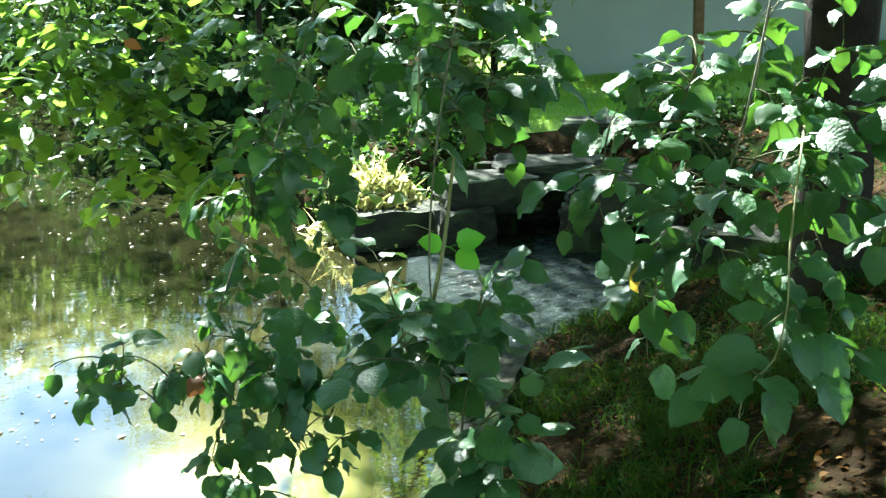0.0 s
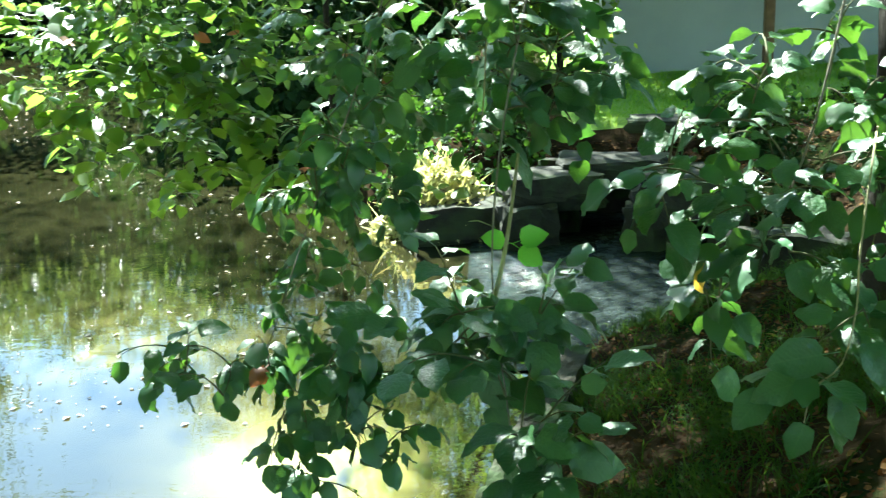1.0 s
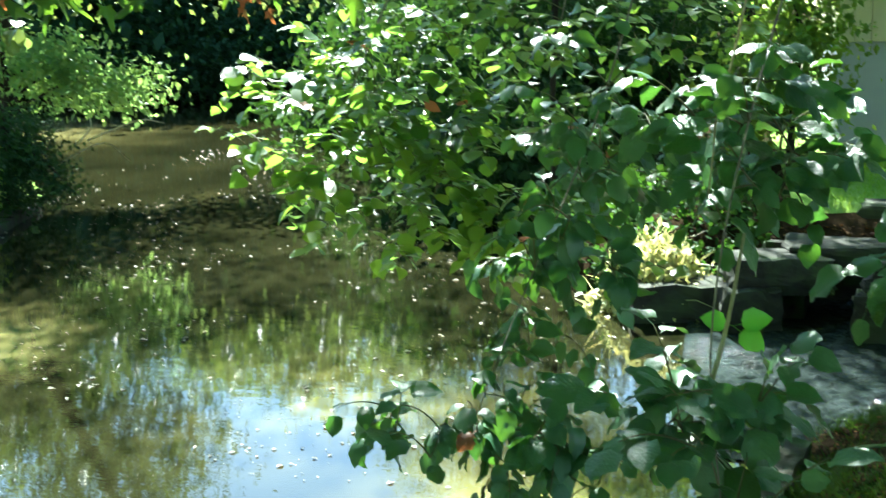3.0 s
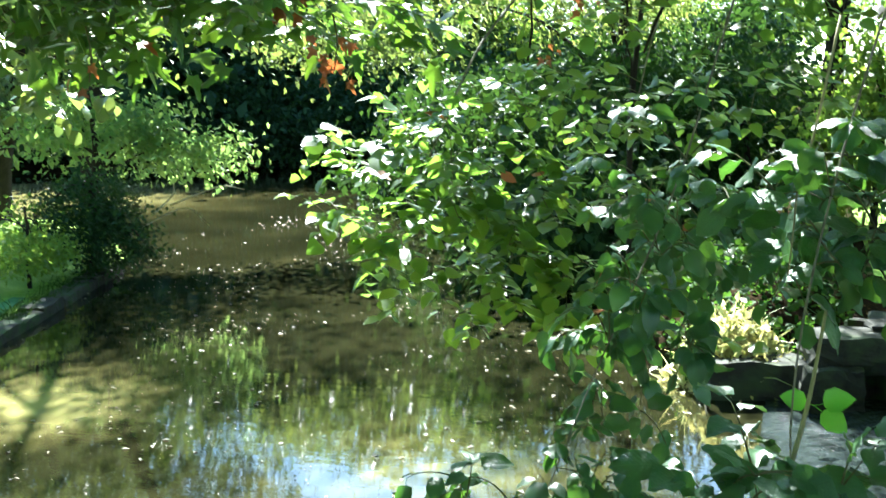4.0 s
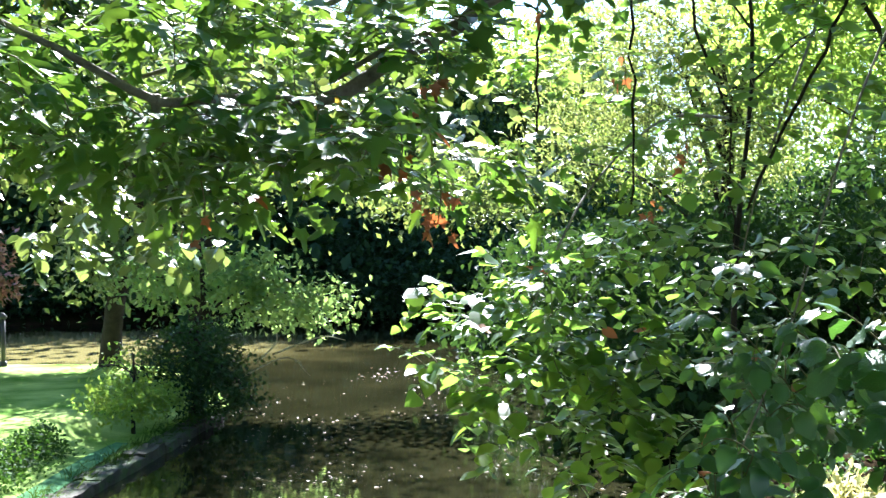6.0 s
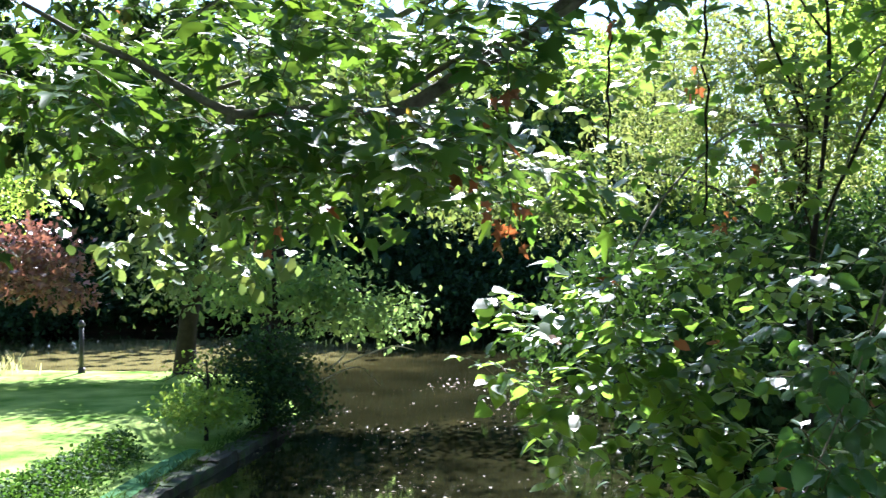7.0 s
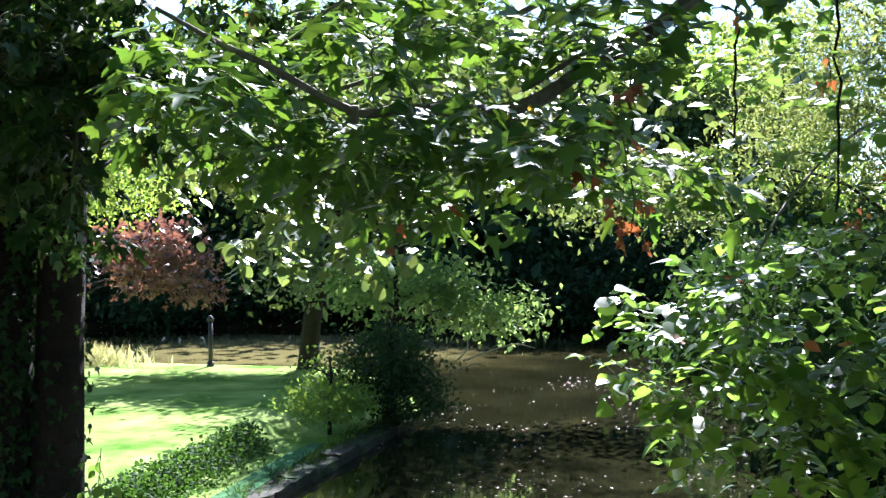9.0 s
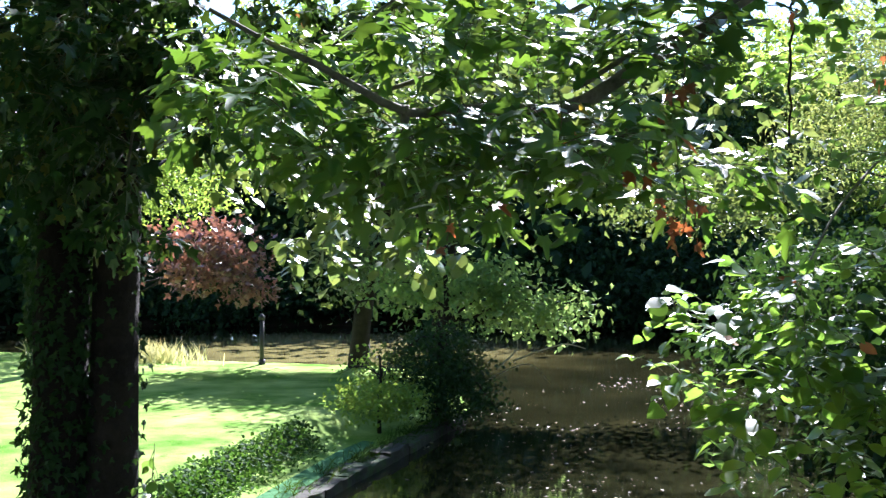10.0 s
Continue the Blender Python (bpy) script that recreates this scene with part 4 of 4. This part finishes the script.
tree("tree", "leafy tree added behind the culvert for shade", (0.3, 16.5, 0.6), 8.0, 0.16, [((-0.9, 18.6, 6.3), (2.4, 2.0, 1.7), 170), ((-1.2, 15.6, 6.4), (1.1, 1.0, 0.9), 60)], 38, 0.14, M_WOODS, 220, spread=0.42, limbs=6)

# ---- overhanging boughs ----
# hanging bough in the middle, its lower tail dark against the bright water
bough("linden_branch", "drooping linden branch with dark hanging leaves", [(0.5, 4.2, 4.4), (-0.1, 3.8, 3.3), (-0.4, 3.5, 2.3), (-0.6, 3.15, 1.75), (-0.72, 2.95, 1.4)], 0.005, 0.0015,
      [((-0.4, 3.5, 2.3), (0.4, 0.3, 0.35), 22), ((-0.52, 3.3, 1.85), (0.3, 0.3, 0.26), 42), ((-0.62, 2.95, 1.45), (0.26, 0.2, 0.17), 28), ((-0.3, 4.0, 2.08), (0.45, 0.3, 0.22), 36), ((-0.85, 2.85, 1.42), (0.2, 0.12, 0.08), 9), ((-0.5, 2.75, 1.22), (0.2, 0.12, 0.14), 14), ((-0.42, 2.9, 1.4), (0.12, 0.12, 0.14), 8)],
      "heart", M_LINDEN, 0.07, 301, per=8, hang=0.4, flat=1.1, face=(0, -0.3, 0), odd=(3, M_DEAD, "withered orange leaf"), limit=300)
bough("linden_branch", "near linden branch with broad blue-green leaves", [(0.6, 3.2, 4.2), (0.25, 2.9, 3.1), (0.05, 2.6, 2.4), (-0.03, 2.3, 1.95), (0.0, 2.05, 1.62)], 0.0042, 0.0015,
      [((0.0, 2.7, 2.3), (0.26, 0.2, 0.28), 22), ((-0.06, 2.2, 1.78), (0.24, 0.15, 0.11), 26), ((0.06, 2.0, 1.62), (0.07, 0.08, 0.13), 9), ((0.18, 2.7, 2.3), (0.16, 0.15, 0.25), 14)],
      "heart", M_LINDEN, 0.082, 302, per=7, hang=0.2, flat=1.4, level=0.4, face=(-0.3, -0.45, 0))
bough("linden_branch", "sunlit linden sprays beside the trunk", [(1.9, 4.4, 4.6), (1.2, 3.2, 3.6), (0.8, 2.5, 2.7), (0.62, 2.3, 2.1), (0.5, 2.5, 1.75)], 0.0048, 0.0015,
      [((0.62, 2.4, 2.2), (0.3, 0.2, 0.22), 22), ((0.85, 2.25, 2.1), (0.22, 0.2, 0.28), 26), ((0.45, 2.6, 1.75), (0.16, 0.12, 0.12), 10), ((0.75, 2.05, 1.85), (0.13, 0.15, 0.15), 9), ((0.55, 1.95, 1.72), (0.1, 0.08, 0.08), 3), ((0.78, 2.6, 2.45), (0.36, 0.2, 0.2), 16), ((0.5, 2.25, 2.0), (0.13, 0.12, 0.1), 10), ((0.33, 2.3, 2.02), (0.1, 0.1, 0.1), 8)],
      "heart", M_LINDEN, 0.076, 303, per=6, hang=0.18, flat=1.6, level=0.4, face=(-0.5, -0.55, 0), odd=(1, M_YELLOW, "yellowed leaf"))
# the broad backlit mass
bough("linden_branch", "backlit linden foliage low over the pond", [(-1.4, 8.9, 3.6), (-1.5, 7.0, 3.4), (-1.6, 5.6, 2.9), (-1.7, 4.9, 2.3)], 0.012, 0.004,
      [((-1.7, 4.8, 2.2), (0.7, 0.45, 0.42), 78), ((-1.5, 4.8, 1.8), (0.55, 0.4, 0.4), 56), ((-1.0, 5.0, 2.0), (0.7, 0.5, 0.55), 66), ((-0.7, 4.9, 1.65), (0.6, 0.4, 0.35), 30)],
      "round", M_LINDEN_BACKLIT, 0.088, 304, per=8, hang=0.1, flat=1.6, level=0.6, face=(0.05, -0.2, 0), limit=300, odd=(8, M_DEAD, "withered orange leaf"))
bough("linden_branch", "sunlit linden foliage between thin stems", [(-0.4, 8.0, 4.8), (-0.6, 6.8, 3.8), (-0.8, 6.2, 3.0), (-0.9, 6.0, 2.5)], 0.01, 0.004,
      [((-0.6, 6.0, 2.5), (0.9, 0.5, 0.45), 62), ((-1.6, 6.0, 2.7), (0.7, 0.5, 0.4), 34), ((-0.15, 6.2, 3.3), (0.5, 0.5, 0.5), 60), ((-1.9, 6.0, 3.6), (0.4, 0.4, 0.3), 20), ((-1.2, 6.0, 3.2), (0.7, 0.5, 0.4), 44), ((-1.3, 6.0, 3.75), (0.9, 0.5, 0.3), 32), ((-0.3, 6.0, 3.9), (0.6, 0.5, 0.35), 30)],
      "round", M_LINDEN_BACKLIT, 0.088, 305, per=6, hang=0.1, flat=1.6, level=0.6, face=(0.05, -0.2, 0), limit=260)
# overhead limb across the view, thick at its foot and kinked where a side branch was lost
LIMB = [(-1.1, 4.6, 4.3), (-1.55, 3.96, 3.53), (-1.82, 3.78, 3.33), (-2.04, 3.62, 3.16), (-2.22, 3.41, 3.14), (-2.36, 3.24, 3.13), (-2.46, 3.11, 3.12), (-2.66, 2.9, 3.27), (-2.82, 2.8, 3.36), (-3.0, 2.69, 3.48)]
bough("canopy_branch", "long grey limb with level broad leaves overhead", LIMB, 0.033, 0.008,
      [((-2.5, 3.2, 3.05), (0.8, 0.5, 0.18), 80), ((-2.0, 3.6, 3.0), (0.55, 0.4, 0.2), 50), ((-3.0, 2.9, 3.2), (0.4, 0.4, 0.25), 32), ((-2.5, 3.5, 2.82), (0.7, 0.4, 0.15), 48), ((-1.7, 4.2, 2.95), (0.4, 0.3, 0.22), 30), ((-1.75, 3.75, 3.38), (0.35, 0.25, 0.14), 34), ((-1.35, 4.3, 3.7), (0.35, 0.3, 0.22), 26), ((-2.3, 3.5, 3.45), (0.9, 0.5, 0.15), 80), ((-2.0, 3.1, 2.96), (0.6, 0.3, 0.13), 34), ((-2.7, 2.5, 3.12), (0.3, 0.25, 0.18), 26), ((-2.9, 4.6, 3.75), (1.2, 0.5, 0.28), 80), ((-3.8, 5.0, 4.0), (1.0, 0.5, 0.3), 50)],
      "palm", M_TULIP, 0.128, 306, per=4, hang=0.15, flat=1.3, level=0.5, face=(0.45, -0.2, 0), limit=300, odd=(8, M_DEAD, "withered orange leaf"))
bough("canopy_branch", "sunlit broad leaves further along the canopy", [(-3.0, 9.5, 6.0), (-4.0, 8.0, 4.8), (-5.0, 6.8, 4.0), (-6.2, 6.0, 3.6)], 0.04, 0.01,
      [((-4.6, 7.0, 3.7), (1.6, 0.9, 0.7), 140), ((-6.0, 6.2, 3.4), (1.2, 0.8, 0.6), 56), ((-3.6, 7.6, 3.4), (1.2, 0.8, 0.6), 70), ((-5.6, 6.6, 2.7), (1.2, 0.7, 0.35), 44), ((-5.2, 6.9, 4.3), (1.5, 0.8, 0.4), 90)],
      "round", M_SUNLEAF, 0.115, 307, per=7, hang=0.2, flat=1.3, level=0.5, face=(0.4, -0.15, 0), limit=200)
bough("maple_branch", "shaded maple foliage round the ivy trunks", [(-5.0, 4.0, 4.4), (-4.6, 3.7, 3.7), (-4.3, 3.4, 3.3), (-4.1, 3.2, 3.0)], 0.02, 0.005,
      [((-4.5, 3.2, 3.5), (0.6, 0.5, 0.4), 90), ((-4.6, 3.3, 3.0), (0.45, 0.35, 0.3), 60), ((-4.1, 3.3, 3.2), (0.35, 0.35, 0.35), 48), ((-3.75, 3.3, 3.45), (0.3, 0.3, 0.3), 40), ((-5.0, 3.0, 3.2), (0.4, 0.4, 0.5), 60), ((-4.5, 3.6, 2.65), (0.3, 0.3, 0.2), 20), ((-4.5, 4.4, 3.7), (0.6, 0.4, 0.5), 90), ((-4.5, 3.5, 4.0), (0.8, 0.5, 0.25), 70), ((-5.3, 3.1, 3.9), (0.5, 0.4, 0.35), 50), ((-4.1, 2.85, 3.4), (0.35, 0.3, 0.35), 62), ((-3.85, 3.2, 3.45), (0.28, 0.25, 0.3), 40), ((-3.9, 4.6, 3.75), (0.4, 0.3, 0.3), 40)],
      "palm", M_MAPLE, 0.1, 308, per=7, hang=0.6, flat=0.7, limit=260)
bough("canopy_branch", "glossy sunlit spray between limb and maple", [(-2.4, 4.6, 4.6), (-2.8, 3.9, 3.9), (-3.15, 3.4, 3.4), (-3.2, 3.2, 3.0)], 0.012, 0.003,
      [((-3.3, 3.35, 3.35), (0.3, 0.25, 0.22), 34), ((-3.15, 3.3, 3.05), (0.28, 0.25, 0.2), 32), ((-2.85, 3.5, 2.85), (0.3, 0.25, 0.15), 14)],
      "palm", M_TULIP, 0.11, 309, per=5, hang=0.2, flat=1.0, face=(0.45, -0.15, 0), limit=200)

fork = thing("side_limb", (-1.4, 4.02, 3.6), "slim bare limb running along the main one", "limb")
part("limb", mesh_np("limb", *tube(spline([(-1.4, 4.02, 3.62), (-1.6, 3.86, 3.46), (-1.83, 3.71, 3.35), (-2.02, 3.6, 3.22)], 14), np.linspace(0.016, 0.009, 14), 6, 0.1, np.random.default_rng(8)), M_LIMB), fork)
part("stub", mesh_np("stub", *tube(spline([(-2.45, 3.12, 3.14), (-2.46, 3.13, 3.07), (-2.44, 3.12, 3.0)], 8), np.linspace(0.016, 0.02, 8), 7, 0.12, np.random.default_rng(9)), M_LIMB), fork, "broken knotted stub")
# thin bare stems hanging through the foliage
for k, (pts, r) in enumerate([([(-1.95, 6.2, 4.6), (-1.87, 5.6, 3.9), (-1.92, 5.65, 3.2)], 0.012), ([(-1.4, 5.7, 4.5), (-1.39, 5.71, 3.8), (-1.43, 5.82, 2.75)], 0.014),
                              ([(-0.2, 5.9, 4.4), (-0.38, 5.88, 3.74), (-0.86, 5.93, 2.8)], 0.018), ([(-1.3, 5.8, 4.4), (-1.05, 5.9, 3.6), (-0.95, 6.0, 3.2), (-0.95, 6.1, 2.6)], 0.012)]):
    path = spline(pts, 16) + 0.012 * np.random.default_rng(60 + k).standard_normal((16, 3))
    solid("hanging_stem", *tube(path, np.linspace(r, r * 0.7, 16) * 0.65, 6, 0.15, np.random.default_rng(k)), M_BARK, "thin dark bare stem hanging through the foliage", "stem", "hanging stems")

# the young sprig
sprig = thing("young_sprig", (-0.05, 2.36, 1.79), "pale dry stalk with three fresh light-green leaves", "sprig")
part("stalk", mesh_np("stalk", *tube(spline([(-0.05, 2.36, 1.72), (0.0, 2.46, 1.9), (0.035, 2.55, 2.1)], 10), np.linspace(0.007, 0.004, 10), 6), M_STALK), sprig)
place_leaves(sprig, "round", M_YOUNG, np.array([(0.015, 2.48, 1.9)] * 3), np.array([(-0.8, -0.3, 0.3), (0.9, -0.2, 0.35), (0.8, -0.3, -0.5)]), np.array([(0, -1, 0.7)] * 3, float), np.array([0.058, 0.064, 0.064]), 3)

# withered leaf clusters caught in the canopy
for k, (x, y, z, n) in enumerate([(-1.58, 3.56, 2.73, 12), (-1.7, 3.5, 2.9, 7), (-1.57, 3.52, 3.19, 7), (-1.07, 5.38, 3.04, 5), (-1.22, 5.36, 2.75, 5), (-2.23, 3.07, 2.69, 4), (-1.34, 5.27, 3.39, 4), (-1.9, 3.26, 3.03, 2)]):
    rng = np.random.default_rng(500 + k)
    root = thing("withered_spray", (x, y, z + 0.1), "hanging spray of withered orange-brown leaves" if k < 7 else "yellowed leaf hanging in the canopy", "dead leaves", "withered sprays")
    part("twig", mesh_np("twig", *tube(spline([(x, y, z + 0.14), (x + 0.015, y, z + 0.05), (x, y, z - 0.04)], 6), [0.003] * 6, 4), M_TWIG), root)
    P = np.array([x, y, z]) + rng.standard_normal((n, 3)) * [0.035, 0.035, 0.05]
    place_leaves(root, "palm" if k < 7 else "heart", M_DEAD if k < 7 else M_YELLOW, P, rng.standard_normal((n, 3)) * 0.4 + [0, 0, -1.0], rng.standard_normal((n, 3)) * 0.6 + [0, -1.0, 0.3], 0.058 * (0.6 + 0.6 * rng.random(n)), n)

# bleached dead twigs reaching out of the bush over the water
for k, pts in enumerate([[(-9.3, 13.4, 0.6), (-8.85, 14.3, 0.95), (-8.55, 14.55, 0.66)],
                         [(-9.1, 13.9, 0.9), (-8.95, 14.2, 1.15), (-8.98, 14.3, 1.32)], [(-9.0, 14.2, 1.0), (-8.4, 14.6, 1.25), (-8.05, 14.75, 1.2)]]):
    solid("dead_twig", *tube(spline(pts, 12), np.linspace(0.016, 0.006, 12), 5, 0.1, np.random.default_rng(k)), M_STALK, "bleached bare twig leaning over the dark water", "twig", "dead twigs")


# a sapling against the light beside the twin trunks
bough("sapling", "thin sapling with small dark leaves beside the trunks", [(-4.7, 3.82, 0.3), (-4.68, 3.8, 0.8), (-4.66, 3.79, 1.3), (-4.62, 3.78, 1.62)], 0.007, 0.002,
      [((-4.64, 3.78, 1.3), (0.13, 0.1, 0.3), 12), ((-4.6, 3.8, 0.9), (0.14, 0.1, 0.2), 8)], "round", M_LINDEN_BACKLIT, 0.062, 310, per=4, hang=0.3, flat=1.0, limit=90)

# two sprigs that hang free of the mass
def sprig_of(label, stem, leaves, up, mat, stem_mat, r=0.0035):
    """A stem with leaves given by foot and tip."""
    root = thing("linden_sprig", stem[-1], label, "sprig", "free sprigs")
    part("stem", mesh_np("stem", *tube(spline(stem, 16), np.linspace(r, r * 0.5, 16), 5), stem_mat), root)
    foot, tip = np.array([l[:3] for l in leaves]), np.array([l[3:] for l in leaves])
    rng = np.random.default_rng(len(leaves))
    place_leaves(root, "heart", mat, foot, tip - foot, np.array(up) + rng.standard_normal((len(foot), 3)) * 0.2, np.linalg.norm(tip - foot, axis=1) / 1.6, len(foot))
    return root


sprig_of("arching linden sprig with drooping leaves", [(0.74, 2.2, 2.2), (0.66, 2.01, 2.01), (0.65, 1.98, 1.9), (0.62, 1.95, 1.8), (0.57, 1.95, 1.75), (0.55, 1.93, 1.69)],
         [(0.62, 1.96, 1.82, 0.46, 1.95, 1.8), (0.58, 1.95, 1.77, 0.43, 1.95, 1.74), (0.61, 1.94, 1.77, 0.62, 1.87, 1.67), (0.56, 1.93, 1.71, 0.51, 1.89, 1.62), (0.65, 1.96, 1.86, 0.69, 1.87, 1.77),
          (0.67, 1.96, 1.85, 0.76, 1.87, 1.8), (0.7, 1.93, 1.8, 0.73, 1.84, 1.69), (0.63, 1.98, 1.88, 0.53, 2.03, 1.89), (0.66, 2.0, 1.97, 0.76, 1.98, 1.96)], (0, -0.75, 0.7), M_LINDEN, M_STALK, 0.0024)
sprig_of("sunlit whorl of glossy linden leaves", [(0.05, 2.65, 2.75), (0.0, 2.6, 2.49), (-0.03, 2.59, 2.38), (-0.04, 2.58, 2.26), (-0.05, 2.56, 2.15)],
         [(-0.04, 2.58, 2.3, -0.17, 2.56, 2.3), (-0.03, 2.58, 2.3, 0.06, 2.64, 2.32), (-0.04, 2.58, 2.25, -0.15, 2.52, 2.26), (-0.05, 2.57, 2.22, -0.14, 2.48, 2.2), (-0.04, 2.58, 2.26, 0.06, 2.62, 2.26),
          (-0.05, 2.57, 2.2, 0.04, 2.5, 2.19), (-0.02, 2.59, 2.4, 0.08, 2.61, 2.4), (-0.03, 2.59, 2.38, -0.11, 2.57, 2.35)], (0.05, -0.35, 1.0), M_LINDEN, M_STALK)
